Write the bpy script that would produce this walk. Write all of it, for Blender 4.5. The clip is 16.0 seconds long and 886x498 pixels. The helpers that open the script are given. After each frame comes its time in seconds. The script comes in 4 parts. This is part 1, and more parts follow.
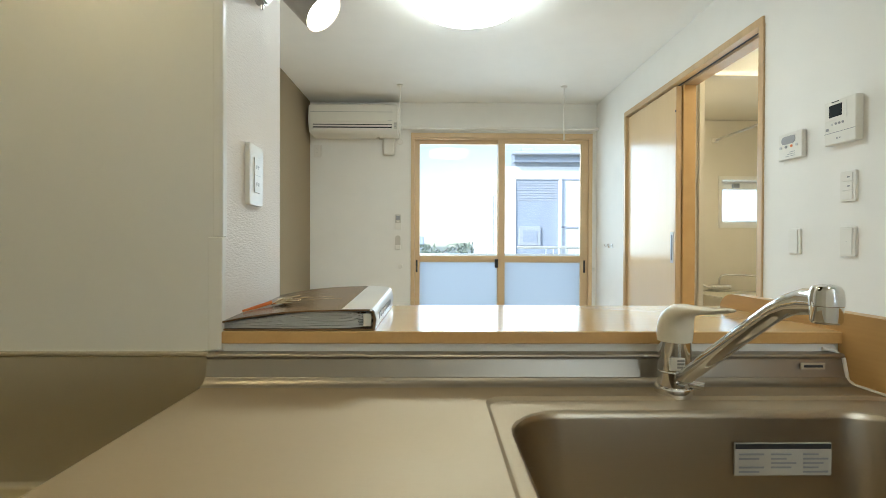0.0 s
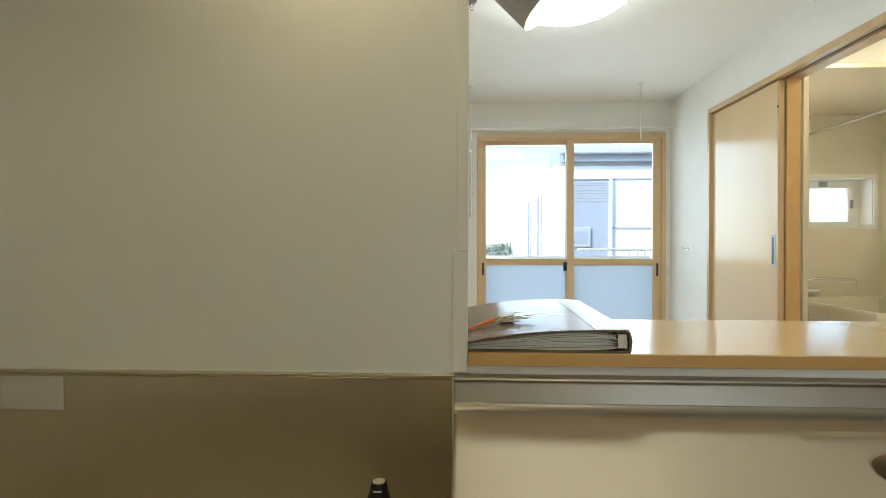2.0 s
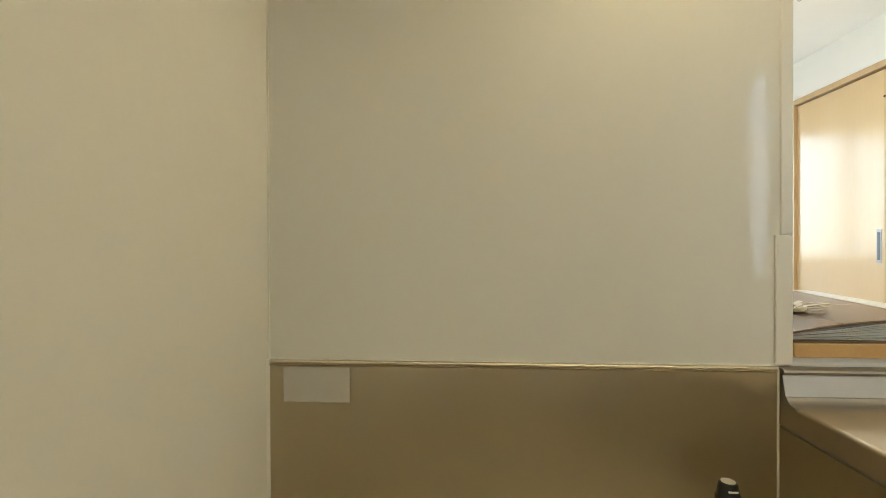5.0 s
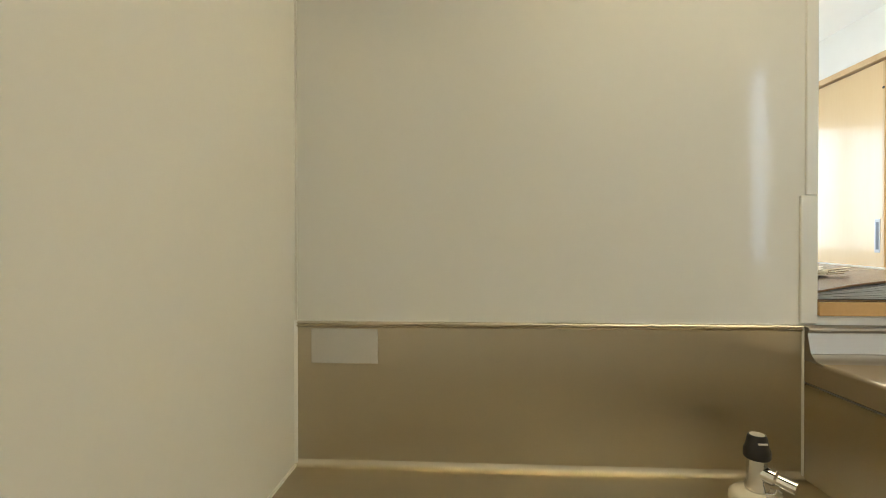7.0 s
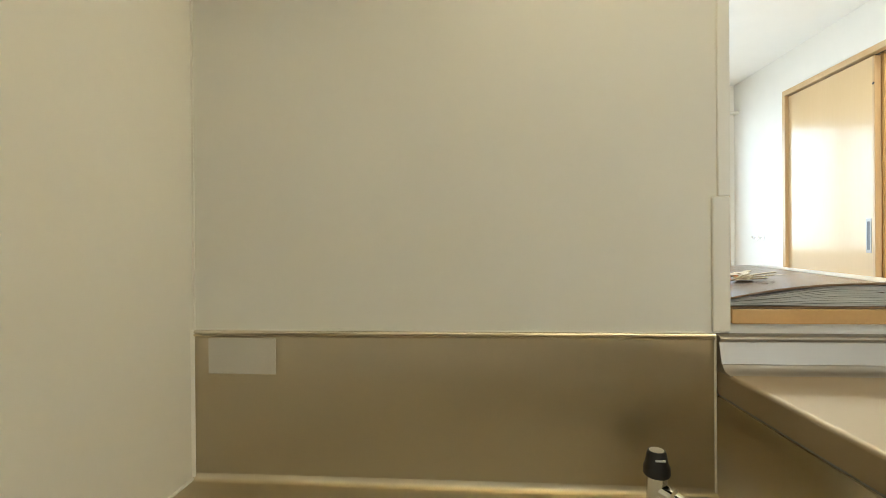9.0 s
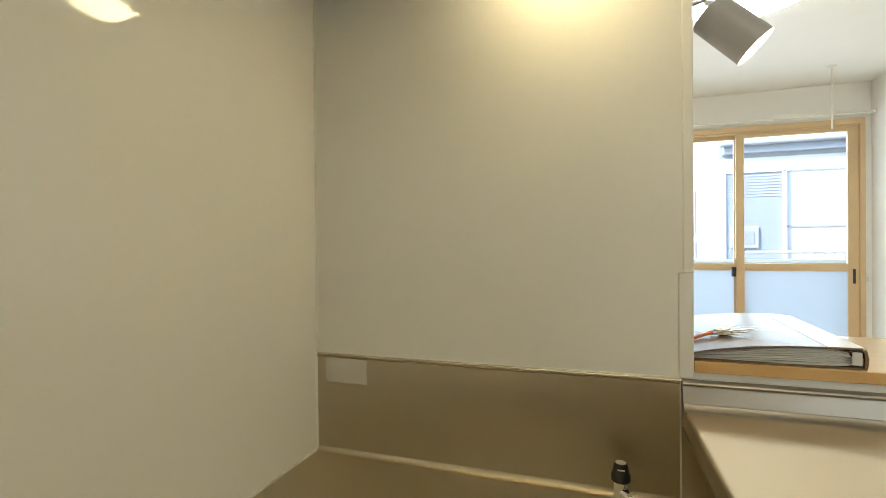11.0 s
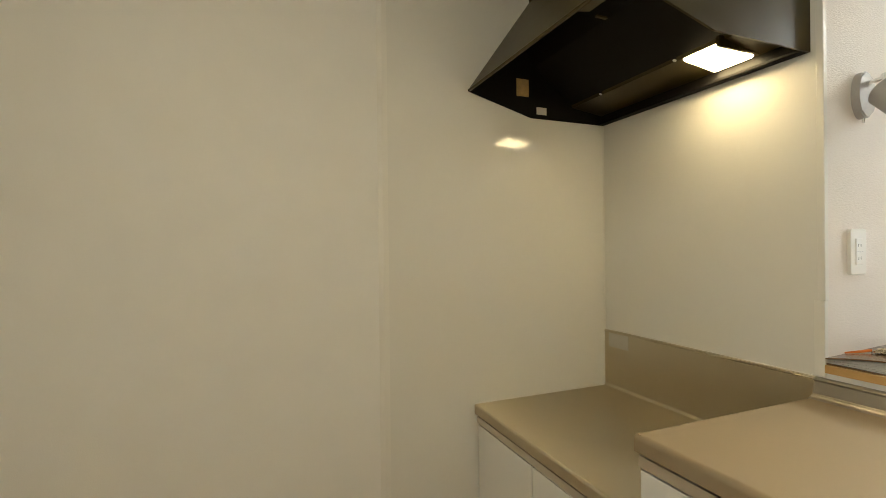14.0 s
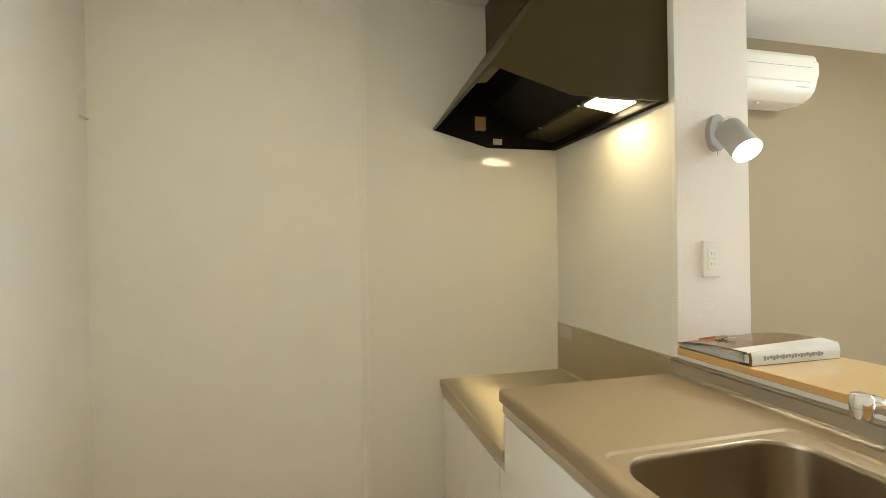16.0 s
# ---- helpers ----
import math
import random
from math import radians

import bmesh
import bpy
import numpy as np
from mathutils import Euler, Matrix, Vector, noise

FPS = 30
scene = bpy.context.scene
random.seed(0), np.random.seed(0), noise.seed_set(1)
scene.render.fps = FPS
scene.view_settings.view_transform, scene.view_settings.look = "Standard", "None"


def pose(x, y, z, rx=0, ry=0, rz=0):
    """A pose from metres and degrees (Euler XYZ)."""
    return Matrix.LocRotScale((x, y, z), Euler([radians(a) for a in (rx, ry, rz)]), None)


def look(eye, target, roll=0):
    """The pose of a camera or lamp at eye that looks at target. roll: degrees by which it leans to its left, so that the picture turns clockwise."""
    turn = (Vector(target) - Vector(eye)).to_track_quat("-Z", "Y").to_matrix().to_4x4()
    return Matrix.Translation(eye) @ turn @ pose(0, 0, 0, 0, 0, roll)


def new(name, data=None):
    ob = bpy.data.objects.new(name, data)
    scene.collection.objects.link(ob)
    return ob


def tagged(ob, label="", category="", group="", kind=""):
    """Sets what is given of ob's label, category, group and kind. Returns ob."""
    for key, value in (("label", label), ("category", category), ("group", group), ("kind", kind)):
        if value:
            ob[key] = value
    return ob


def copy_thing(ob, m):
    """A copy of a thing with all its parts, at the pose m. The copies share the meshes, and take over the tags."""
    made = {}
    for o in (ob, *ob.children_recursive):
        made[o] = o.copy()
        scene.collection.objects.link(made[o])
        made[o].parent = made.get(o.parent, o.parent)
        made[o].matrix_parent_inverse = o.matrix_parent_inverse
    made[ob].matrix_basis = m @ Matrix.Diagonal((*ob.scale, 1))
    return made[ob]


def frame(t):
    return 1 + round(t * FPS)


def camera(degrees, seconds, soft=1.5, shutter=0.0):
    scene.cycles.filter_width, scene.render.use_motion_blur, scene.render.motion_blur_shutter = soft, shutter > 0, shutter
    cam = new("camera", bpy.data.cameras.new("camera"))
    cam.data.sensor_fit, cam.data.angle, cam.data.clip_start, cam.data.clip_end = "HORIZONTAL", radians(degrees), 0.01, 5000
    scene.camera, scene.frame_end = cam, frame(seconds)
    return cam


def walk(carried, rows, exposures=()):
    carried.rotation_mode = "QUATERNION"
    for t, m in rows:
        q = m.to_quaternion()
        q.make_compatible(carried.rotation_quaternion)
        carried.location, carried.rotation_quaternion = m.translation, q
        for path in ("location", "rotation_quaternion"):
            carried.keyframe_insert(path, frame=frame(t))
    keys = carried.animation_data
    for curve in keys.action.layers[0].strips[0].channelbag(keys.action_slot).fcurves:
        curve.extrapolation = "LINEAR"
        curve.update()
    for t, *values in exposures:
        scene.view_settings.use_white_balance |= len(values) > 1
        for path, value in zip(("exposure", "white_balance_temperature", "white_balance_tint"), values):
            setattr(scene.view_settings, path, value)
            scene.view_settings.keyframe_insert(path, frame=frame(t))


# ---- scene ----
cam = camera(87.5, 16.0, 0.9)
EXPOSURES = [(0, 1.3, 6000, 5), (1, 1.22, 6050, 5), (2.5, 1.23, 6180, 6), (3.5, 1.38, 6450, 8), (4.5, 1.64, 6430, 8), (5, 1.72, 6330, 8), (8, 1.93, 6000, 9), (8.7, 1.91, 6060, 8), (11, 1.62, 6320, 7), (12, 1.38, 6560, 8), (13, 1.22, 7050, 12), (14, 1.53, 6600, 10), (15, 1.75, 6480, 8), (16, 1.85, 6460, 8)]
PATH = [
    (0, (-0.141, -0.038, 1.082), (-0.111, 1.961, 1.066), 0.2),
    (0.5, (-0.241, -0.046, 1.102), (-0.233, 1.954, 1.087), 0.1),
    (1, (-0.355, -0.035, 1.114), (-0.372, 1.965, 1.097), 0.1),
    (1.5, (-0.443, 0.005, 1.103), (-0.492, 2.005, 1.086), 0.1),
    (2, (-0.513, 0.016, 1.105), (-0.596, 2.014, 1.09), -0.0),
    (2.5, (-0.6, 0.018, 1.115), (-0.699, 2.016, 1.101), -0.1),
    (3, (-0.697, 0.011, 1.105), (-0.808, 2.008, 1.09), -0.1),
    (3.5, (-0.784, -0.025, 1.105), (-0.909, 1.971, 1.094), -0.2),
    (4, (-0.849, -0.036, 1.103), (-0.985, 1.959, 1.091), -0.3),
    (4.5, (-0.909, -0.001, 1.084), (-1.053, 1.993, 1.077), -0.3),
    (5, (-0.972, 0.036, 1.079), (-1.112, 2.032, 1.069), -0.2),
    (7.5, (-1.025, 0.028, 1.014), (-1.14, 2.025, 0.999), -0.1),
    (8, (-0.946, 0.048, 1.025), (-1.078, 2.044, 1.02), -0.3),
    (8.5, (-0.891, 0.081, 1.016), (-1.026, 2.077, 1.01), -0.4),
    (11, (-0.672, -0.192, 1.147), (-1.302, 1.706, 1.137), -0.5),
    (11.5, (-0.564, -0.291, 1.178), (-1.433, 1.511, 1.168), -0.6),
    (12, (-0.419, -0.394, 1.225), (-1.542, 1.261, 1.205), -0.9),
    (12.5, (-0.272, -0.489, 1.239), (-1.637, 0.974, 1.23), -0.6),
    (13, (-0.106, -0.562, 1.245), (-1.706, 0.638, 1.235), -0.7),
    (13.5, (0.059, -0.583, 1.258), (-1.71, 0.35, 1.248), -0.6),
    (14, (0.22, -0.574, 1.239), (-1.636, 0.172, 1.235), -0.6),
    (14.5, (0.371, -0.554, 1.242), (-1.53, 0.067, 1.239), -0.7),
    (15, (0.517, -0.53, 1.254), (-1.402, 0.034, 1.241), -1.0),
    (15.5, (0.642, -0.475, 1.248), (-1.285, 0.06, 1.253), -0.8),
    (16, (0.755, -0.335, 1.263), (-1.185, 0.151, 1.263), -0.9),
]
walk(cam, [(t, look(eye, target, roll)) for t, eye, target, roll in PATH], EXPOSURES)

# ---- world, sun, large lights, exposure ----
world = bpy.data.worlds.new("sky")
scene.world = world
world.use_nodes = True
wn = world.node_tree.nodes
sky = wn.new("ShaderNodeTexSky")
sky.sky_type, sky.sun_disc, sky.sun_elevation, sky.sun_rotation = "NISHITA", False, radians(36.2), radians(231.8)
world.node_tree.links.new(sky.outputs["Color"], wn["Background"].inputs["Color"])
wn["Background"].inputs["Strength"].default_value = 0.15


def lamp(name, kind, m, energy, color=(1, 1, 1), **more):
    data = bpy.data.lights.new(name, kind)
    data.energy, data.color = energy, color
    for key, value in more.items():
        if key == "size":
            data.size = value
        elif key == "size_y":
            data.shape, data.size_y = "RECTANGLE", value
        elif key == "radius":
            data.shadow_soft_size = value
        elif key == "angle":
            data.angle = value
        elif key == "cone":
            data.spot_size, data.spot_blend = value
    ob = new(name, data)
    ob.matrix_world = m
    return ob


lamp("sun", "SUN", look((0, 0, 0), (0.70, 0.55, -0.65)), 3.2, (1, 0.95, 0.88), angle=radians(14))
lamp("window_daylight", "AREA", look((0.46, 4.40, 1.1), (0.46, 0, 1.1)), 13.5, (0.84, 0.94, 1.0), size=1.5, size_y=1.9)
lamp("slit_daylight", "AREA", look((0.615, -1.50, 1.6), (0.615, 0, 1.4)), 10.5, (0.84, 0.93, 1.0), size=0.3, size_y=1.2)
# warm fill for the kitchen, from an unseen lamp that is added
lamp("kitchen_fill_light", "AREA", look((0.0, -0.62, 2.33), (0.0, -0.62, 0)), 1.0, (1.0, 0.86, 0.58), size=0.22)
lamp("spot_lamp_light", "SPOT", look((-0.372, 0.893, 1.545), (-0.05, 0.85, 1.2)), 0.45, (1.0, 0.86, 0.62), radius=0.03, cone=(radians(120), 0.6))
lamp("washroom_light", "AREA", look((2.05, 2.40, 2.36), (2.05, 2.40, 0)), 2.5, (1.0, 0.80, 0.50), size=0.40, size_y=0.05)
lamp("bath_window_daylight", "AREA", look((2.58, 4.17, 1.47), (2.58, 0, 1.3)), 2.6, (0.80, 0.93, 1.0), size=0.45, size_y=0.36)
lamp("bathroom_light", "POINT", look((1.72, 3.3, 1.62), (2, 3.3, 0)), 1.7, (1.0, 0.84, 0.58), radius=0.03)


# ---- materials ----
def material(name, color, rough=0.5, metal=0.0, vary=0.06, scale=6.0, bump=0.0, bump_scale=300.0, stretch=(1, 1, 1), coat=0.0, spec=0.5, rvar=0.08):
    """A plain surface with blotches, fine grain and a relief of its own."""
    m = bpy.data.materials.new(name)
    m.use_nodes = True
    t = m.node_tree
    b = t.nodes["Principled BSDF"]
    co = t.nodes.new("ShaderNodeTexCoord")
    mp = t.nodes.new("ShaderNodeMapping")
    mp.inputs["Scale"].default_value = stretch
    t.links.new(co.outputs["Object"], mp.inputs["Vector"])
    big, fine = t.nodes.new("ShaderNodeTexNoise"), t.nodes.new("ShaderNodeTexNoise")
    big.inputs["Scale"].default_value, fine.inputs["Scale"].default_value = scale, bump_scale
    big.inputs["Detail"].default_value, fine.inputs["Detail"].default_value = 3, 3
    t.links.new(co.outputs["Object"], big.inputs["Vector"])
    t.links.new(mp.outputs["Vector"], fine.inputs["Vector"])
    add = t.nodes.new("ShaderNodeMath")
    add.operation = "MULTIPLY_ADD"
    t.links.new(fine.outputs["Fac"], add.inputs[0])
    add.inputs[1].default_value = 0.35
    t.links.new(big.outputs["Fac"], add.inputs[2])
    ramp = t.nodes.new("ShaderNodeMix")
    ramp.data_type = "RGBA"
    ramp.inputs["A"].default_value = (*[c * (1 - vary) for c in color], 1)
    ramp.inputs["B"].default_value = (*[min(1, c * (1 + vary)) for c in color], 1)
    mr = t.nodes.new("ShaderNodeMapRange")
    mr.inputs["From Min"].default_value, mr.inputs["From Max"].default_value = 0.35, 1.0
    t.links.new(add.outputs[0], mr.inputs["Value"])
    t.links.new(mr.outputs["Result"], ramp.inputs["Factor"])
    t.links.new(ramp.outputs["Result"], b.inputs["Base Color"])
    rr = t.nodes.new("ShaderNodeMapRange")
    rr.inputs["To Min"].default_value, rr.inputs["To Max"].default_value = max(0.02, rough * (1 - rvar)), min(1, rough * (1 + rvar))
    t.links.new(big.outputs["Fac"], rr.inputs["Value"])
    t.links.new(rr.outputs["Result"], b.inputs["Roughness"])
    b.inputs["Metallic"].default_value = metal
    b.inputs["Coat Weight"].default_value = coat
    b.inputs["Coat Roughness"].default_value = 0.12
    b.inputs["Specular IOR Level"].default_value = spec
    if bump:
        bp = t.nodes.new("ShaderNodeBump")
        bp.inputs["Strength"].default_value = bump
        bp.inputs["Distance"].default_value = 0.002
        t.links.new(fine.outputs["Fac"], bp.inputs["Height"])
        t.links.new(bp.outputs["Normal"], b.inputs["Normal"])
    return m


def brushed(m, amount, turn=0.25):
    """Turns a metal into one that is brushed across its length: reflections smear sideways."""
    t = m.node_tree
    b = t.nodes["Principled BSDF"]
    tg = t.nodes.new("ShaderNodeTangent")
    tg.direction_type, tg.axis = "RADIAL", "X"
    t.links.new(tg.outputs["Tangent"], b.inputs["Tangent"])
    b.inputs["Anisotropic"].default_value = amount
    b.inputs["Anisotropic Rotation"].default_value = turn
    streak, mx = t.nodes.new("ShaderNodeBsdfAnisotropic"), t.nodes.new("ShaderNodeMixShader")
    streak.inputs["Color"].default_value = (0.68, 0.60, 0.45, 1)
    streak.inputs["Roughness"].default_value, streak.inputs["Anisotropy"].default_value = 0.40, 0.80
    t.links.new(tg.outputs["Tangent"], streak.inputs["Tangent"])
    mx.inputs["Fac"].default_value = 0.35
    t.links.new(b.outputs[0], mx.inputs[1])
    t.links.new(streak.outputs[0], mx.inputs[2])
    t.links.new(mx.outputs[0], t.nodes["Material Output"].inputs["Surface"])
    return m


def wood(name, light, dark, along, rough=0.35, coat=0.2, ring=9.0):
    """Veneer with long grain along one axis."""
    m = material(name, light, rough, coat=coat)
    t = m.node_tree
    b = t.nodes["Principled BSDF"]
    co = t.nodes.new("ShaderNodeTexCoord")
    mp = t.nodes.new("ShaderNodeMapping")
    mp.inputs["Scale"].default_value = [0.06 if a == along else 1.0 for a in "xyz"]
    t.links.new(co.outputs["Object"], mp.inputs["Vector"])
    a, f = t.nodes.new("ShaderNodeTexNoise"), t.nodes.new("ShaderNodeTexNoise")
    a.inputs["Scale"].default_value, a.inputs["Detail"].default_value, a.inputs["Distortion"].default_value = ring, 5, 0.6
    f.inputs["Scale"].default_value, f.inputs["Detail"].default_value = 160, 2
    t.links.new(mp.outputs["Vector"], a.inputs["Vector"])
    t.links.new(mp.outputs["Vector"], f.inputs["Vector"])
    mx = t.nodes.new("ShaderNodeMix")
    mx.inputs["Factor"].default_value = 0.35
    t.links.new(a.outputs["Fac"], mx.inputs["A"])
    t.links.new(f.outputs["Fac"], mx.inputs["B"])
    rp = t.nodes.new("ShaderNodeValToRGB")
    rp.color_ramp.elements[0].position, rp.color_ramp.elements[0].color = 0.34, (*dark, 1)
    rp.color_ramp.elements[1].position, rp.color_ramp.elements[1].color = 0.62, (*light, 1)
    t.links.new(mx.outputs["Result"], rp.inputs["Fac"])
    t.links.new(rp.outputs["Color"], b.inputs["Base Color"])
    return m


def glass(name, color=(1, 1, 1), rough=0.0, frosted=False, haze=0.0):
    m = bpy.data.materials.new(name)
    m.use_nodes = True
    t = m.node_tree
    out = t.nodes["Material Output"]
    t.nodes.remove(t.nodes["Principled BSDF"])
    gl = t.nodes.new("ShaderNodeBsdfGlossy")
    gl.inputs["Roughness"].default_value = rough
    thru = t.nodes.new("ShaderNodeBsdfTranslucent" if frosted else "ShaderNodeBsdfTransparent")
    thru.inputs["Color"].default_value = (*color, 1)
    fr = t.nodes.new("ShaderNodeFresnel")
    fr.inputs["IOR"].default_value = 1.45 if frosted else 1.3
    mx = t.nodes.new("ShaderNodeMixShader")
    t.links.new(fr.outputs["Fac"], mx.inputs["Fac"])
    # pale veil mixed into the pane: washes out what lies behind it
    if haze:
        scatter, veil = t.nodes.new("ShaderNodeBsdfTranslucent"), t.nodes.new("ShaderNodeMixShader")
        veil.inputs["Fac"].default_value = haze
        t.links.new(thru.outputs[0], veil.inputs[1])
        t.links.new(scatter.outputs[0], veil.inputs[2])
        thru = veil
    t.links.new(thru.outputs[0], mx.inputs[1])
    t.links.new(gl.outputs[0], mx.inputs[2])
    t.links.new(mx.outputs[0], out.inputs["Surface"])
    return m


def glow(name, color, strength):
    m = bpy.data.materials.new(name)
    m.use_nodes = True
    b = m.node_tree.nodes["Principled BSDF"]
    b.inputs["Base Color"].default_value = (0.8, 0.8, 0.8, 1)
    b.inputs["Emission Color"].default_value = (*color, 1)
    b.inputs["Emission Strength"].default_value = strength
    return m


WALLPAPER = material("white_wallpaper", (0.84, 0.82, 0.76), 0.75, vary=0.025, bump=0.25, bump_scale=420)
PILLAR_PAPER = material("rippled_white_wallpaper", (0.82, 0.76, 0.69), 0.6, vary=0.025, bump=0.52, bump_scale=310, stretch=(0.3, 0.25, 1))
ACCENT = material("taupe_wallpaper", (0.30, 0.234, 0.140), 0.7, vary=0.03, bump=0.25, bump_scale=420)
CEILING = material("ceiling_paper", (0.89, 0.88, 0.83), 0.8, vary=0.02, bump=0.2, bump_scale=380)
PANEL = material("enamel_kitchen_panel", (0.79, 0.77, 0.70), 0.04, vary=0.02, scale=2.0, bump=0.05, bump_scale=75, spec=0.36, rvar=0.25)
CAULK = material("silicone_joint", (0.80, 0.775, 0.70), 0.45)
STEEL = brushed(material("brushed_stainless", (0.585, 0.52, 0.385), 0.305, 1.0, vary=0.04, rvar=0.02), 1.0)
STEEL_TOP = material("embossed_stainless", (0.45, 0.375, 0.265), 0.62, 1.0, vary=0.04, bump=0.10, bump_scale=900, stretch=(0.05, 1, 1), rvar=0.15)
STEEL_BOWL = material("satin_bowl_steel", (0.46, 0.39, 0.285), 0.32, 1.0, vary=0.05, bump=0.05, bump_scale=700, stretch=(0.05, 1, 1), rvar=0.15)
STEEL_LIP = material("rolled_stainless", (0.38, 0.345, 0.29), 0.40, 1.0, vary=0.04, bump=0.04, bump_scale=900, stretch=(0.04, 1, 1))
AMBER = material("amber_label", (0.42, 0.27, 0.10), 0.5, vary=0.25, scale=40)
CHROME = material("chrome", (0.80, 0.80, 0.80), 0.06, 1.0, vary=0.02, rvar=0.3)
ALU = material("anodised_aluminium", (0.60, 0.59, 0.57), 0.33, 1.0, vary=0.03)
HOOD = material("black_brown_enamel", (0.046, 0.033, 0.008), 0.34, vary=0.12, bump=0.03, spec=0.2)
# near-black and duller than HOOD, for the faces inside the hood
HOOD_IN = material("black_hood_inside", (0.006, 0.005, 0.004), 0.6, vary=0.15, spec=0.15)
BAR_WOOD = wood("maple_counter", (0.71, 0.49, 0.235), (0.67, 0.45, 0.205), "x", 0.16, 0.5)
EDGE_WOOD = wood("maple_end_panel", (0.62, 0.38, 0.14), (0.56, 0.33, 0.115), "y", 0.35)
DOOR_WOOD = wood("birch_door", (0.68, 0.50, 0.28), (0.655, 0.475, 0.262), "z", 0.24, 0.35, ring=6)
FRAME_WOOD = wood("oak_door_frame", (0.60, 0.42, 0.22), (0.52, 0.35, 0.175), "z", 0.4)
SASH = material("woodtone_sash", (0.66, 0.48, 0.27), 0.42, vary=0.05)
FLOOR = wood("oak_floor", (0.68, 0.52, 0.34), (0.60, 0.44, 0.27), "y", 0.35)
WHITE = material("white_plastic", (0.79, 0.765, 0.69), 0.32, vary=0.02)
WHITE_DOOR = material("white_laminate", (0.82, 0.81, 0.77), 0.18, vary=0.015)
CREAM = material("cream_bath_panel", (0.74, 0.69, 0.57), 0.22, vary=0.02)
BATH_TOP = material("glossy_bath_ceiling", (0.74, 0.69, 0.57), 0.08, vary=0.02)
RAIL = material("brown_alu_rail", (0.62, 0.57, 0.50), 0.42, 1.0, vary=0.04)
LABEL = material("aged_label", (0.50, 0.47, 0.40), 0.5)
DIM_GLASS = material("dim_house_glass", (0.05, 0.07, 0.11), 0.35)
SHUTTER = material("house_shutter", (0.26, 0.30, 0.38), 0.6, vary=0.05)
PULL = material("satin_nickel_pull", (0.42, 0.41, 0.39), 0.45, 0.3)
# darker copy of the pull's nickel, for the shade in its hollow
PULL_SHADE = material("nickel_recess_shade", (0.13, 0.13, 0.13), 0.5, 0.3)
IVORY = material("ivory_lever_plastic", (0.86, 0.79, 0.63), 0.22, vary=0.015)
PLATE = material("tan_name_plate", (0.50, 0.42, 0.30), 0.4)
GREY = material("grey_plastic", (0.30, 0.30, 0.30), 0.4)
DARK = material("black_plastic", (0.02, 0.02, 0.022), 0.3)
LAMP_GREY = material("silver_grey_lacquer", (0.45, 0.44, 0.42), 0.42, 0.35)
PAPER = material("page_paper", (0.66, 0.66, 0.63), 0.8, vary=0.1)
COVER = material("taupe_binder_cover", (0.185, 0.112, 0.055), 0.24, vary=0.05, spec=0.5)
SPINE = material("white_binder_spine", (0.74, 0.73, 0.70), 0.3)
ORANGE = material("orange_tag", (0.75, 0.20, 0.03), 0.4)
BRASS = material("key_nickel", (0.62, 0.55, 0.40), 0.25, 1.0)
STICKER = material("pale_sticker", (0.60, 0.57, 0.50), 0.5)
INK = material("black_ink", (0.03, 0.03, 0.03), 0.5)
SCREEN = material("dark_display", (0.03, 0.035, 0.04), 0.12)
# the clear panes carry the outdoor glare as a slight haze
GLASS = glass("clear_glass", (0.95, 0.98, 1.0), haze=0.022)
FROST = glass("frosted_glass", (0.47, 0.50, 0.535), 0.25, True)
LED = glow("led_diffuser", (0.95, 1.0, 0.97), 9.5)
HOOD_GLOW = glow("hood_lamp_cover", (1.0, 0.79, 0.43), 12.5)
BULB = glow("warm_bulb", (1.0, 0.90, 0.68), 9)
OPAL = glow("opal_lamp", (1.0, 0.86, 0.6), 4)
RENDER_WALL = material("house_render", (0.80, 0.81, 0.83), 0.8, vary=0.05)
SIDING = material("grey_siding", (0.34, 0.36, 0.42), 0.7, vary=0.06)
ROOF = material("slate_roof", (0.30, 0.34, 0.41), 0.6, vary=0.12)
CONCRETE = material("balcony_concrete", (0.58, 0.59, 0.60), 0.8, vary=0.06)
GRASS = material("far_ground", (0.16, 0.17, 0.14), 0.9, vary=0.2)
LEAF = material("leaf_green", (0.13, 0.17, 0.11), 0.6, vary=0.3)
BARK = material("bark", (0.10, 0.08, 0.06), 0.9)


# ---- mesh helpers ----
def box(bm, lo, hi, bev=0.0, seg=2):
    r = bmesh.ops.create_cube(bm, size=1.0)
    vs = r["verts"]
    for v in vs:
        v.co = [lo[i] if v.co[i] < 0 else hi[i] for i in range(3)]
    if bev:
        es = list({e for v in vs for e in v.link_edges})
        bmesh.ops.bevel(bm, geom=es, offset=bev, segments=seg, affect="EDGES", profile=0.5)
    return bm


def boxed(lo, hi, bev=0.0, seg=2):
    return box(bmesh.new(), lo, hi, bev, seg)


def loft(bm, loops, cap=True, closed=True):
    """Skin through loops of equal length."""
    rows = [[bm.verts.new(p) for p in loop] for loop in loops]
    n = len(rows[0])
    for a, b in zip(rows, rows[1:]):
        for i in range(n if closed else n - 1):
            j = (i + 1) % n
            bm.faces.new((a[i], a[j], b[j], b[i]))
    if cap and closed:
        bm.faces.new(rows[0][::-1])
        bm.faces.new(rows[-1])
    return rows


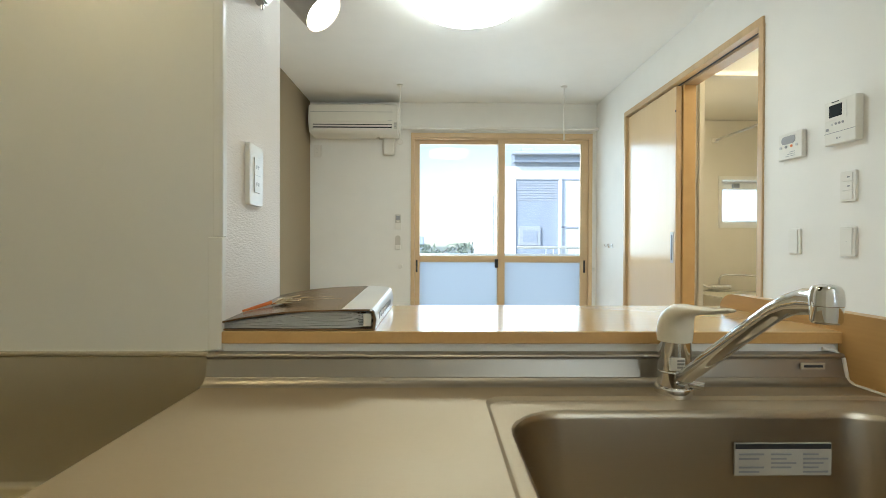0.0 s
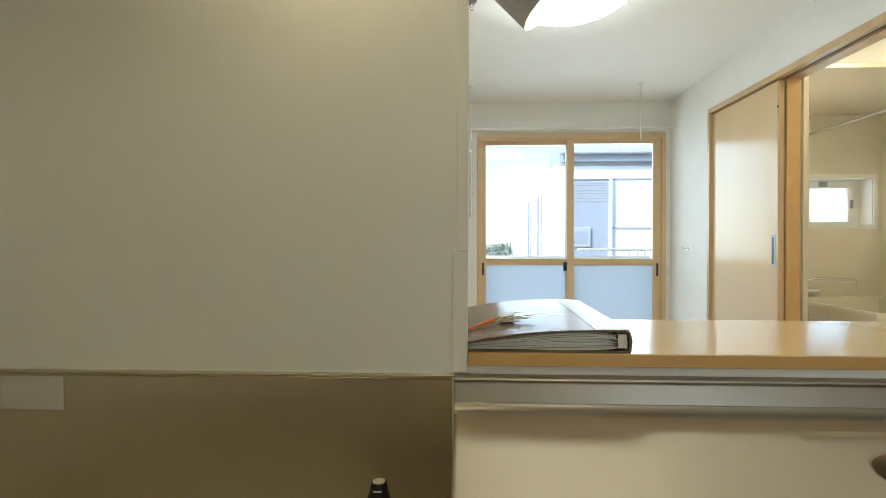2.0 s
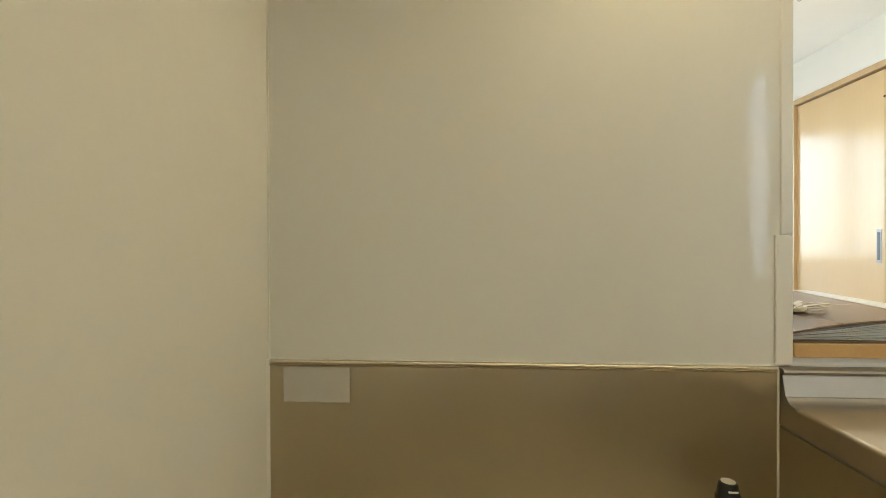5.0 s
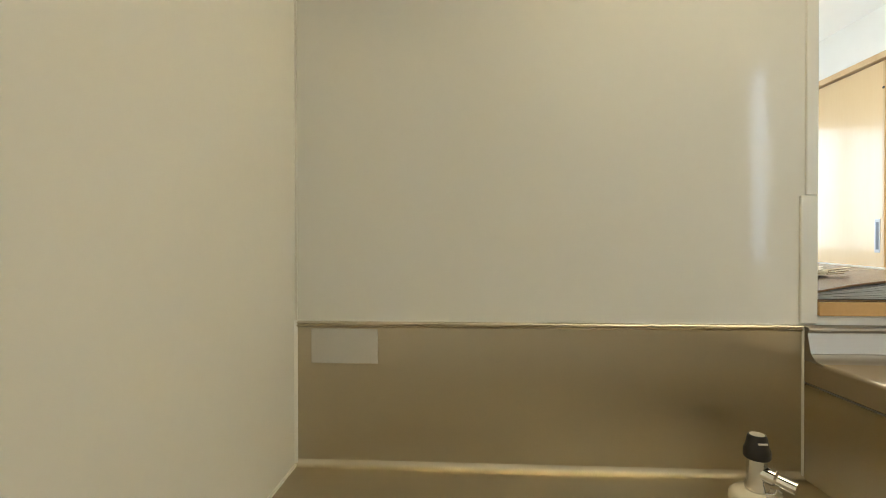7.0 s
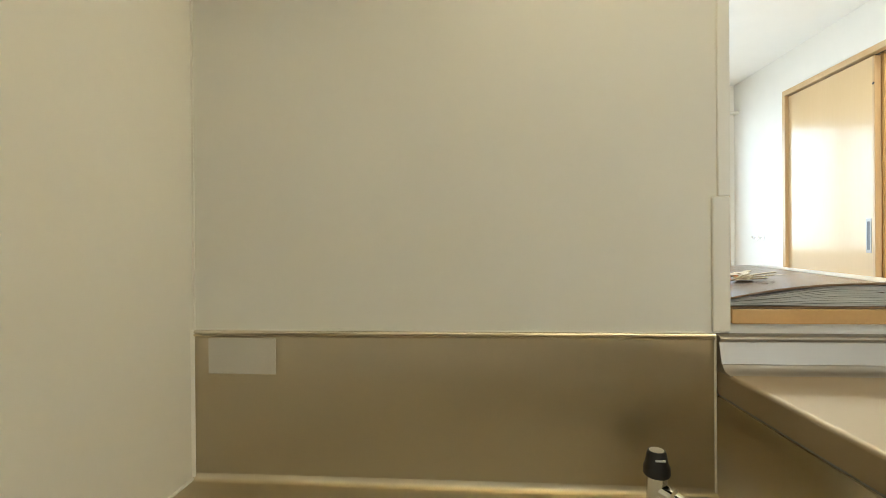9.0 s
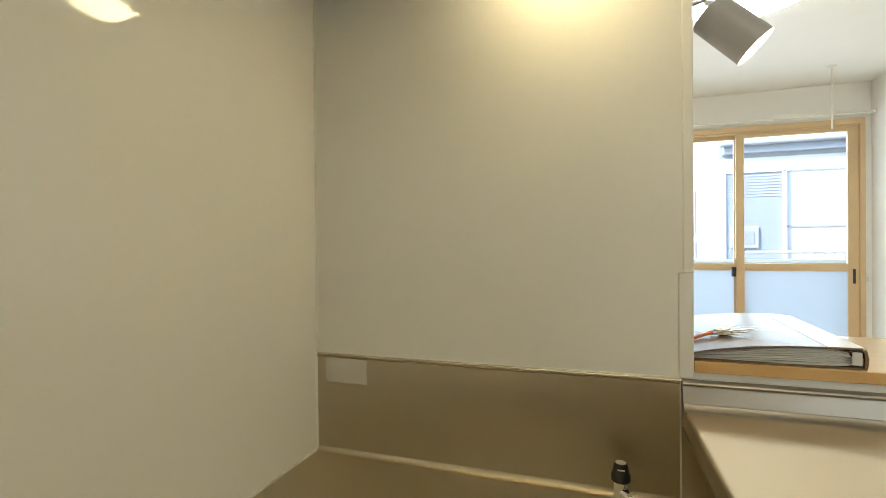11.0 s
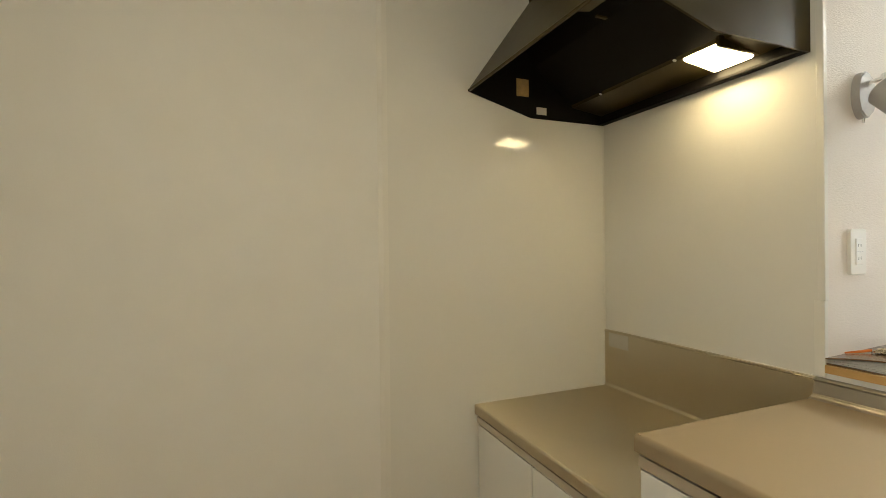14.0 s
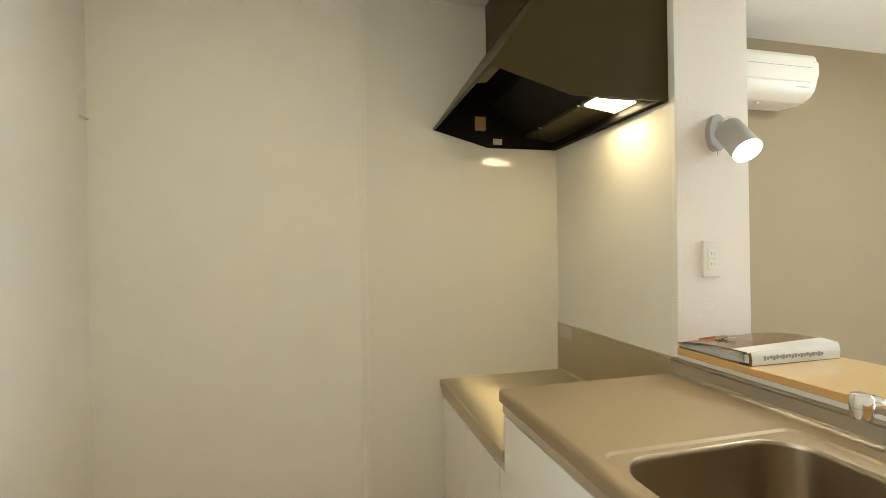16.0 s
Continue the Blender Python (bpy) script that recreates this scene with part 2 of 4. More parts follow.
def tube(bm, points, radius, n=16, cap=True):
    """A round bar along points; radius is one number or one for each point."""
    pts = [Vector(p) for p in points]
    rad = radius if isinstance(radius, (list, tuple)) else [radius] * len(pts)
    loops, side = [], None
    for i, p in enumerate(pts):
        d = (pts[min(i + 1, len(pts) - 1)] - pts[max(i - 1, 0)]).normalized()
        if side is None:
            side = d.cross(Vector((0, 0, 1)) if abs(d.z) < 0.9 else Vector((1, 0, 0))).normalized()
        side = (side - d * side.dot(d)).normalized()
        up = d.cross(side)
        loops.append([p + rad[i] * (math.cos(k * 2 * math.pi / n) * side + math.sin(k * 2 * math.pi / n) * up) for k in range(n)])
    loft(bm, loops, cap)
    return bm


def prism(bm, outline, axis, a, b):
    """A closed outline, in the two other axes in their order, drawn out along axis from a to b."""
    def at(p, v):
        q = list(p)
        q.insert("xyz".index(axis), v)
        return q
    loft(bm, [[at(p, a) for p in outline], [at(p, b) for p in outline]])
    return bm


def rounded(cx, cy, hx, hy, r, n=6):
    pts = []
    for sx, sy, a0 in ((1, 1, 0), (-1, 1, 90), (-1, -1, 180), (1, -1, 270)):
        for k in range(n + 1):
            a = radians(a0 + 90 * k / n)
            pts.append((cx + sx * (hx - r) + r * math.cos(a), cy + sy * (hy - r) + r * math.sin(a)))
    return pts


def finish(bm, name, mat, smooth=False):
    bmesh.ops.recalc_face_normals(bm, faces=bm.faces)
    me = bpy.data.meshes.new(name)
    bm.to_mesh(me)
    bm.free()
    me.materials.append(mat)
    if smooth:
        for p in me.polygons:
            p.use_smooth = True
        me.set_sharp_from_angle(angle=radians(38))
    return me


def thing(name, base, label, category, group="", kind=""):
    ob = new(name)
    ob.empty_display_size = 0.1
    ob.location = base
    return tagged(ob, label, category, group, kind)


def part(name, bm, mat, parent, label="", smooth=False):
    ob = new(name, finish(bm, name, mat, smooth))
    if smooth:
        ob.modifiers.new("weighted", "WEIGHTED_NORMAL").keep_sharp = True
    ob.parent = parent
    if parent.data is None:
        ob.matrix_parent_inverse = Matrix.Translation(-parent.location)
    return tagged(ob, label)


def single(name, bm, mat, label, category, group="", kind="", smooth=False):
    return tagged(new(name, finish(bm, name, mat, smooth)), label, category, group, kind)


def setting(name, bm, mat, label, smooth=False):
    return tagged(new(name, finish(bm, name, mat, smooth)), label, name.split("_")[0], "", "structure")


def words(name, text, size, m, mat, parent, depth=0.0004):
    """Raised lettering, centred, as a mesh."""
    cu = bpy.data.curves.new(name, "FONT")
    cu.body, cu.size, cu.extrude, cu.align_x, cu.align_y = text, size, depth, "CENTER", "CENTER"
    tmp = bpy.data.objects.new(name, cu)
    me = bpy.data.meshes.new_from_object(tmp)
    bpy.data.objects.remove(tmp)
    me.transform(m)
    me.materials.clear()
    me.materials.append(mat)
    ob = new(name, me)
    ob.parent = parent
    if parent.data is None:
        ob.matrix_parent_inverse = Matrix.Translation(-parent.location)
    return ob


# ---- measures of the place ----
XL, XR, YB, YF, H = -1.304, 1.349, -1.228, 4.25, 2.40   # left, right, back and window walls, ceiling
YW, XP, YP = 0.757, -0.505, 1.045                       # stove wall face, its free end, its far face
TOP, STOVE, SPLASH, BAR = 0.85, 0.67, 0.90, 0.935       # worktop, stove shelf, splashback, bar top
XE = 0.562                                              # inner face of the kitchen's end panel

# ---- large structure ----
setting("floor", box(boxed((XL - 0.1, YB - 0.1, -0.1), (XR + 0.13, YF + 0.12, 0)), (XR + 0.13, 1.85, -0.1), (3.08, YF + 0.12, 0)), FLOOR, "light oak plank floor of the flat")
setting("ceiling", box(boxed((XL - 0.1, YB - 0.1, H), (XR + 0.13, YF + 0.12, H + 0.1)), (XR + 0.13, 1.85, H), (3.08, YF + 0.12, H + 0.1)), CEILING, "white papered ceiling over kitchen and living room")
setting("wall_left_kitchen", boxed((XL - 0.1, YB - 0.1, 0), (XL - 0.004, 0.9, H)), WALLPAPER, "white papered wall beside the stove")
setting("wall_left_accent", boxed((XL - 0.1, 0.9, 0), (XL, YF, H)), ACCENT, "taupe accent wall of the living room")
bm = bmesh.new()
for lo, hi in (((XL - 0.1, 0), (0.565, H)), ((0.665, 0), (XR + 0.13, H)), ((0.565, 0), (0.665, 0.92)), ((0.565, 2.04), (0.665, H))):
    box(bm, (lo[0], YB - 0.1, lo[1]), (hi[0], YB, hi[1]))
setting("wall_back", bm, WALLPAPER, "white papered wall with a narrow frosted light slit")
w3 = setting("window_3", boxed((0.560, YB - 0.030, 0.915), (0.670, YB - 0.024, 2.045)), FROST, "narrow frosted glass slit in the back wall")
w3.visible_shadow = False
setting("wall_partition", boxed((XL, YW + 0.006, 0), (XP, YP, H)), PILLAR_PAPER, "papered partition wall that shields the stove")
setting("wall_under_bar", boxed((XP, YW + 0.002, 0), (XE, YP, BAR - 0.022)), WALLPAPER, "low white wall carrying the bar counter")
bm = bmesh.new()
box(bm, (XR, YB, 0), (XR + 0.13, 2.05, H))
box(bm, (XR, 3.60, 0), (XR + 0.13, YF, H))
box(bm, (XR, 2.05, 2.13), (XR + 0.13, 3.60, H))
box(bm, (XR + 0.06, 2.858, 0), (XR + 0.126, 3.60, 2.13))
setting("wall_right", bm, WALLPAPER, "white papered wall with a sliding door opening")
bm = bmesh.new()
box(bm, (XL - 0.1, YF, 0), (-0.376, YF + 0.12, H))
box(bm, (1.308, YF, 0), (1.5, YF + 0.12, H))
box(bm, (-0.376, YF, 2.12), (1.308, YF + 0.12, H))
setting("wall_window", bm, WALLPAPER, "white papered wall around the balcony window")

# glossy panels at the stove
setting("trim_panel_left", boxed((XL - 0.004, -0.165, 0), (XL, YW, H), 0.001, 1), PANEL, "glossy cream enamel panel beside the stove")
setting("trim_panel_stove", boxed((XL, YW, 0.6), (XP - 0.012, YW + 0.006, H)), PANEL, "glossy cream enamel panel behind the stove")
bm = bmesh.new()
box(bm, (XP - 0.024, YW - 0.004, 0.902), (XP + 0.001, YW + 0.010, 1.095), 0.002)
box(bm, (XP - 0.016, YW - 0.003, 1.095), (XP + 0.002, YW + 0.012, H), 0.002)
setting("trim_panel_edge", bm, WHITE, "cream edge moulding at the panel's free end")
bm = bmesh.new()
prism(bm, [(XL - 0.0045, -0.196), (XL + 0.0008, -0.178), (XL + 0.0008, -0.160), (XL - 0.0045, -0.160)], "z", 0, H)
setting("trim_panel_joint", bm, CAULK, "thin cream joint strip between panel and wallpaper")
bm = bmesh.new()
box(bm, (XL, YW - 0.003, STOVE), (XL + 0.003, YW, H))
box(bm, (XL, 0.16, STOVE - 0.001), (XL + 0.004, YW - 0.006, STOVE + 0.003))
box(bm, (XL + 0.001, YW - 0.002, SPLASH - 0.001), (XP - 0.03, YW, SPLASH + 0.002))
prism(bm, [(XL + 0.0005, YW - 0.010), (XL + 0.005, YW - 0.006), (XL + 0.0005, YW - 0.006)], "z", STOVE + 0.004, SPLASH + 0.001)
prism(bm, [(-0.5265, YW - 0.0085), (-0.5290, YW - 0.006), (-0.5265, YW - 0.006)], "z", STOVE + 0.004, SPLASH - 0.004)
setting("trim_corner_caulk", bm, CAULK, "cream silicone joint in the stove corner")

# ---- bar counter and end panel ----
bar = thing("bar_counter", (0.03, 0.92, BAR), "light maple bar counter, glossy, on the low wall", "counter")
part("top", boxed((XP + 0.001, 0.7515, BAR - 0.0206), (XE, 1.0955, BAR), 0.002), BAR_WOOD, bar, "", True)
part("front_edge_band", boxed((XP + 0.001, 0.750, BAR - 0.0208), (XE, 0.7520, BAR - 0.0012), 0.0006, 1), EDGE_WOOD, bar, "darker maple edge band")
part("back_edge_band", boxed((XP + 0.05, 1.0950, BAR - 0.0208), (XE, 1.097, BAR - 0.0012), 0.0006, 1), EDGE_WOOD, bar)
prof = [(0.12, 0.0), (1.10, 0.0)] + [(1.10 - 0.05 + 0.05 * math.cos(radians(a)), 0.968 - 0.05 + 0.05 * math.sin(radians(a))) for a in range(0, 91, 15)] + [(0.12, 0.968)]
single("end_panel", prism(bmesh.new(), prof, "x", XE, XE + 0.028), EDGE_WOOD, "maple veneered end panel with a rounded top corner", "panel")

# ---- sink unit: worktop with bowl ----
sink = thing("sink_worktop", (0.02, 0.45, TOP), "satin stainless steel worktop with a pressed sink bowl", "worktop")
X0, Y0 = -0.525, 0.148
bm = bmesh.new()
N = 8
zone = rounded(0.245, 0.427, 0.312, 0.243, 0.03, N)
zone_in = rounded(0.245, 0.427, 0.303, 0.234, 0.024, N)
rim = rounded(0.238, 0.408, 0.283, 0.215, 0.085, N)
outer = []
lox, hix, loy, hiy = X0 + 0.012, XE - 0.001, Y0 + 0.012, 0.722
for k, (x, y) in enumerate(zone):
    q = k // (N + 1)
    outer.append(((hix, lox, lox, hix)[q], (hiy, hiy, loy, loy)[q], TOP) if (k % (N + 1)) == N // 2 else None)
for k, (x, y) in enumerate(zone):
    if outer[k] is None:
        q, r = divmod(k, N + 1)
        first = r < N // 2
        px = (hix, x, lox, x)[q] if first else (x, lox, x, hix)[q]
        py = (y, hiy, y, loy)[q] if first else (hiy, y, loy, y)[q]
        outer[k] = (px, py, TOP)


def ring(loop, z):
    return [(x, y, z) for x, y in loop]


def inset(d, z, r):
    return ring(rounded(0.238, 0.408, 0.283 - d, 0.215 - d, r, N), z)


def zone_at(d, z):
    return ring(rounded(0.245, 0.427, 0.312 - d, 0.243 - d, 0.03 - d * 0.6, N), z)


loft(bm, [outer, zone_at(-0.003, TOP), zone_at(-0.001, TOP + 0.0006), zone_at(0.001, TOP + 0.0002), zone_at(0.005, TOP - 0.0042), zone_at(0.007, TOP - 0.0048), zone_at(0.010, TOP - 0.0045), inset(-0.004, TOP - 0.0045, 0.088), inset(0, TOP - 0.0048, 0.085)], cap=False)
bowl = bmesh.new()
loft(bowl, [inset(0, TOP - 0.0048, 0.085), inset(0.003, TOP - 0.0065, 0.083), inset(0.005, TOP - 0.011, 0.081), inset(0.006, TOP - 0.016, 0.080), inset(0.012, TOP - 0.10, 0.075), inset(0.017, TOP - 0.160, 0.07),
            inset(0.022, TOP - 0.174, 0.066), inset(0.034, TOP - 0.184, 0.06), inset(0.05, TOP - 0.188, 0.05), inset(0.07, TOP - 0.189, 0.04), inset(0.16, TOP - 0.192, 0.03)], cap=False)
bowl.faces.new(list(bowl.verts)[-len(zone):])
part("bowl", bowl, STEEL_BOWL, sink, "deep satin steel bowl", True)
part("top", bm, STEEL_TOP, sink, "", True)
# rolled front edge and coved splashback, one profile each
arc = [(Y0 + 0.012 - 0.012 * math.sin(radians(a)), TOP - 0.012 + 0.012 * math.cos(radians(a))) for a in range(0, 91, 15)]
bm = prism(bmesh.new(), arc + [(Y0, TOP - 0.036), (Y0 + 0.010, TOP - 0.036), (Y0 + 0.012, TOP - 0.010)], "x", X0, XE - 0.001)
part("front_edge", bm, STEEL_TOP, sink, "", True)
cove = [(0.715, TOP), (0.724, TOP + 0.0008), (0.730, TOP + 0.003), (0.734, TOP + 0.0065), (0.7352, TOP + 0.0090), (0.7362, TOP + 0.0098), (0.7375, TOP + 0.0105), (0.744, TOP + 0.037), (0.7440, TOP + 0.040), (0.7415, TOP + 0.042), (0.7405, TOP + 0.0445), (0.7415, TOP + 0.047), (0.744, TOP + 0.0485), (YW - 0.001, TOP + 0.050)]
bm = prism(bmesh.new(), cove + [(YW - 0.001, TOP - 0.002), (0.715, TOP - 0.002)], "x", X0, XE - 0.004)
part("splashback", bm, STEEL_LIP, sink, "", True)
arc = [(X0 + 0.012, TOP)] + [(X0 + 0.006 - 0.006 * math.sin(radians(a)), TOP - 0.006 + 0.006 * math.cos(radians(a))) for a in range(0, 91, 15)]
bm = bmesh.new()
loft(bm, [[(x, y, z) for x, z in arc + [(X0, TOP - 0.034), (X0 + 0.013, TOP - 0.034), (X0 + 0.013, TOP - 0.0002)]] for y in (Y0 + 0.006, 0.751)])
part("left_edge", bm, STEEL_TOP, sink, "", True)
bm = boxed((0.480, 0.7375, 0.873), (0.522, 0.7405, 0.884), 0.001)
plate = part("name_plate", bm, PLATE, sink, "pale plate with an unreadable dark mark")
part("mark", boxed((0.485, 0.7368, 0.8765), (0.517, 0.7376, 0.8805)), INK, plate)
drain = part("strainer", tube(bmesh.new(), [(0.238, 0.408, TOP - 0.193), (0.238, 0.408, TOP - 0.187)], [0.06, 0.055], 32), CHROME, sink, "", True)
note = part("warning_label", boxed((0.283, 0.609, 0.757), (0.422, 0.6115, 0.803)), LABEL, sink, "white caution label with printed lines")
part("heading", boxed((0.284, 0.6082, 0.795), (0.421, 0.6089, 0.802)), INK, note)
for r in range(5):
    for c in range(3):
        if (r * 3 + c) % 7 != 6:
            x0 = 0.289 + c * 0.046
            part("line", boxed((x0, 0.6083, 0.786 - r * 0.0062), (x0 + 0.036 - 0.007 * ((r + c) % 3), 0.6089, 0.7885 - r * 0.0062)), GREY, note)
setting("trim_sink_caulk", tube(bmesh.new(), [(XE - 0.002, 0.16, TOP), (XE - 0.002, 0.725, TOP), (XE - 0.003, 0.736, TOP + 0.006), (XE - 0.004, 0.743, TOP + 0.040), (XE - 0.012, 0.752, TOP + 0.052), (XE - 0.03, 0.756, TOP + 0.054)], 0.003, 8), WHITE, "white silicone bead along the end panel", True)

# ---- stove shelf ----
shelf = thing("stove_shelf", (-0.92, 0.45, STOVE), "brushed stainless steel shelf for a gas stove, empty", "worktop")
arc = [(0.156 + 0.008 - 0.008 * math.sin(radians(a)), STOVE - 0.008 + 0.008 * math.cos(radians(a))) for a in range(0, 91, 15)]
cv = [(0.741, STOVE), (0.7465, STOVE + 0.0012), (0.7505, STOVE + 0.0045), (0.752, STOVE + 0.010)]
bm = prism(bmesh.new(), cv[::-1] + arc + [(0.156, STOVE - 0.034), (YW - 0.001, STOVE - 0.034), (YW - 0.001, STOVE + 0.010)], "x", XL + 0.001, X0)
part("top", bm, STEEL, shelf, "", True)
lip = [(0.752, STOVE + 0.009), (0.752, SPLASH - 0.0095), (0.7500, SPLASH - 0.0080), (0.7494, SPLASH - 0.0062), (0.7512, SPLASH - 0.0048), (0.7512, SPLASH - 0.0038), (0.7494, SPLASH - 0.0026), (0.7505, SPLASH - 0.0006), (YW - 0.001, SPLASH)]
bm = prism(bmesh.new(), lip + [(YW - 0.0005, STOVE + 0.009)], "x", XL + 0.001, X0 - 0.001)
part("splashback", bm, STEEL, shelf, "", True)
part("sticker", boxed((-1.277, 0.7505, 0.834), (-1.170, 0.7517, 0.889), 0.0004, 1), STICKER, shelf, "plain pale sticker")

# ---- cabinets ----


def cabinet(name, x0, x1, y0, z1, splits, label):
    c = thing(name, ((x0 + x1) / 2, 0.45, 0), label, "cabinet", "kitchen base units")
    bm = bmesh.new()
    box(bm, (x0, y0 + 0.022, 0.08), (x0 + 0.016, YW - 0.004, z1 - 0.036))
    box(bm, (x1 - 0.016, y0 + 0.022, 0.08), (x1, YW - 0.004, z1 - 0.036))
    box(bm, (x0 + 0.016, y0 + 0.022, 0.08), (x1 - 0.016, YW - 0.004, 0.096))
    box(bm, (x0 + 0.016, YW - 0.014, 0.096), (x1 - 0.016, YW - 0.004, z1 - 0.036))
    part("body", bm, GREY, c, "dark carcass behind the doors")
    part("plinth", boxed((x0, y0 + 0.07, 0), (x1, y0 + 0.09, 0.08)), GREY, c, "grey recessed plinth")
    part("handle_rail", prism(bmesh.new(), [(y0 + 0.002, z1 - 0.044), (y0 - 0.002, z1 - 0.046), (y0 - 0.003, z1 - 0.068), (y0 + 0.002, z1 - 0.0725), (y0 + 0.022, z1 - 0.0735), (y0 + 0.022, z1 - 0.044)], "x", x0, x1), RAIL, c, "aluminium grip rail", True)
    for a, b in zip(splits, splits[1:]):
        part("door", boxed((a + 0.003, y0, 0.085), (b - 0.003, y0 + 0.019, z1 - 0.0755), 0.001, 1), WHITE_DOOR, c)
    return c


cabinet("stove_cabinet", XL + 0.002, X0 - 0.002, 0.168, STOVE, (XL + 0.002, -0.945, -0.585, X0 - 0.002), "white glossy base cabinet under the stove shelf")
cab = cabinet("sink_cabinet", X0 + 0.003, XE - 0.002, 0.160, TOP, (X0 + 0.003, 0.02, XE - 0.002), "white glossy base cabinet under the sink")
part("side_sheet", boxed((X0 - 0.0006, 0.165, STOVE + 0.0005), (X0 + 0.0025, 0.751, TOP - 0.038)), STEEL, cab, "stainless side sheet facing the stove")

# ---- gas tap ----
gx, gy = -0.634, 0.682
tap = thing("gas_tap", (gx, gy, STOVE), "gas tap with chrome body and black knob on the stove shelf", "gas tap")
bm = tube(bmesh.new(), [(gx, gy, STOVE), (gx, gy, STOVE + 0.0086), (gx, gy, STOVE + 0.0138), (gx, gy, STOVE + 0.0163)], [0.034, 0.033, 0.028, 0.014], 28)
part("base", bm, CREAM, tap, "cream plastic collar", True)
part("body", tube(bmesh.new(), [(gx, gy, STOVE + 0.0138), (gx, gy, STOVE + 0.0258), (gx, gy, STOVE + 0.0284), (gx, gy, STOVE + 0.0645)], [0.0145, 0.0145, 0.0128, 0.0128], 24), CHROME, tap, "", True)
part("nozzle", tube(bmesh.new(), [(gx, gy, STOVE + 0.0430), (gx + 0.014, gy - 0.016, STOVE + 0.0396), (gx + 0.016, gy - 0.018, STOVE + 0.0387), (gx + 0.03, gy - 0.034, STOVE + 0.0353)], [0.011, 0.011, 0.0085, 0.0085], 18), CHROME, tap, "", True)
part("clip", tube(bmesh.new(), [(gx + 0.004, gy - 0.016, STOVE + 0.0155), (gx + 0.010, gy - 0.024, STOVE + 0.0206), (gx + 0.012, gy - 0.028, STOVE + 0.0284)], 0.004, 10), CHROME, tap, "", True)
knob = part("knob", tube(bmesh.new(), [(gx, gy, STOVE + 0.0602), (gx, gy, STOVE + 0.0628), (gx, gy, STOVE + 0.0722), (gx, gy, STOVE + 0.0774), (gx, gy, STOVE + 0.0894), (gx, gy, STOVE + 0.0920)], [0.0150, 0.0166, 0.0162, 0.0140, 0.0118, 0.0105], 28), DARK, tap, "black moulded knob", True)
part("mark", boxed((gx - 0.006, gy - 0.0138, STOVE + 0.0826), (gx + 0.006, gy - 0.0120, STOVE + 0.0846)), SPINE, knob, "white printed bar")
part("cap_label", tube(bmesh.new(), [(gx, gy, STOVE + 0.0920), (gx, gy, STOVE + 0.0925)], 0.009, 20), STICKER, knob)

# ---- mixer tap ----
fx, fy = 0.239, 0.692
mix = thing("mixer_tap", (fx, fy, TOP - 0.004), "chrome single-lever kitchen mixer with an ivory lever", "tap")
part("flange", tube(bmesh.new(), [(fx, fy, TOP - 0.004), (fx, fy, TOP + 0.008), (fx, fy, TOP + 0.011)], [0.029, 0.029, 0.027], 32), CHROME, mix, "", True)
body = part("body", tube(bmesh.new(), [(fx, fy, TOP + 0.011), (fx, fy, TOP + 0.034), (fx, fy, TOP + 0.035), (fx, fy, TOP + 0.036), (fx, fy, TOP + 0.082)], [0.0245, 0.0245, 0.0235, 0.0245, 0.0245], 32), CHROME, mix, "", True)
part("label", boxed((fx - 0.020, fy - 0.0262, TOP + 0.040), (fx + 0.004, fy - 0.0225, TOP + 0.060), 0.0015), SPINE, body, "white label with small print")
for k in range(3):
    part("print", boxed((fx - 0.009, fy - 0.0268, TOP + 0.044 + 0.005 * k), (fx + 0.002, fy - 0.0260, TOP + 0.047 + 0.005 * k)), GREY, body)
S = [(fx, fy - 0.005, TOP + 0.016), (fx, fy - 0.04, TOP + 0.038), (fx + 0.002, fy - 0.10, TOP + 0.081), (fx + 0.004, fy - 0.150, TOP + 0.117), (fx + 0.006, fy - 0.185, TOP + 0.142), (fx + 0.007, fy - 0.210, TOP + 0.159), (fx + 0.008, fy - 0.230, TOP + 0.169), (fx + 0.009, fy - 0.252, TOP + 0.175), (fx + 0.009, fy - 0.280, TOP + 0.176)]
part("spout", tube(bmesh.new(), S, [0.0115] * 6 + [0.012, 0.014, 0.013], 20), CHROME, mix, "", True)
tip = (fx + 0.009, fy - 0.275)
HEAD = ((0.1945, 0.006), (0.1925, 0.0115), (0.1880, 0.0140), (0.1800, 0.0148), (0.1735, 0.0148), (0.1728, 0.0140), (0.1720, 0.0140), (0.1580, 0.0134), (0.1555, 0.0118))
part("spray_head", tube(bmesh.new(), [(*tip, TOP + z) for z, r in HEAD], [r for z, r in HEAD], 28), CHROME, mix, "", True)
part("drain_screw", tube(bmesh.new(), [(fx + 0.018, fy - 0.014, TOP + 0.016), (fx + 0.034, fy - 0.026, TOP + 0.016)], 0.006, 14), CHROME, mix, "", True)
spine_yz = [(0.0, 0.082), (0.0, 0.092), (-0.0015, 0.104), (-0.007, 0.116), (-0.017, 0.126), (-0.032, 0.1325), (-0.050, 0.1365), (-0.072, 0.1395), (-0.096, 0.1420), (-0.118, 0.1450), (-0.134, 0.1480), (-0.141, 0.1495)]
half_w = [0.0255, 0.0265, 0.0265, 0.0255, 0.0220, 0.0165, 0.0118, 0.0095, 0.0105, 0.0130, 0.0110, 0.0045]
half_h = [0.0255, 0.0265, 0.0262, 0.0235, 0.0180, 0.0120, 0.0082, 0.0060, 0.0048, 0.0040, 0.0032, 0.0015]
loops = []
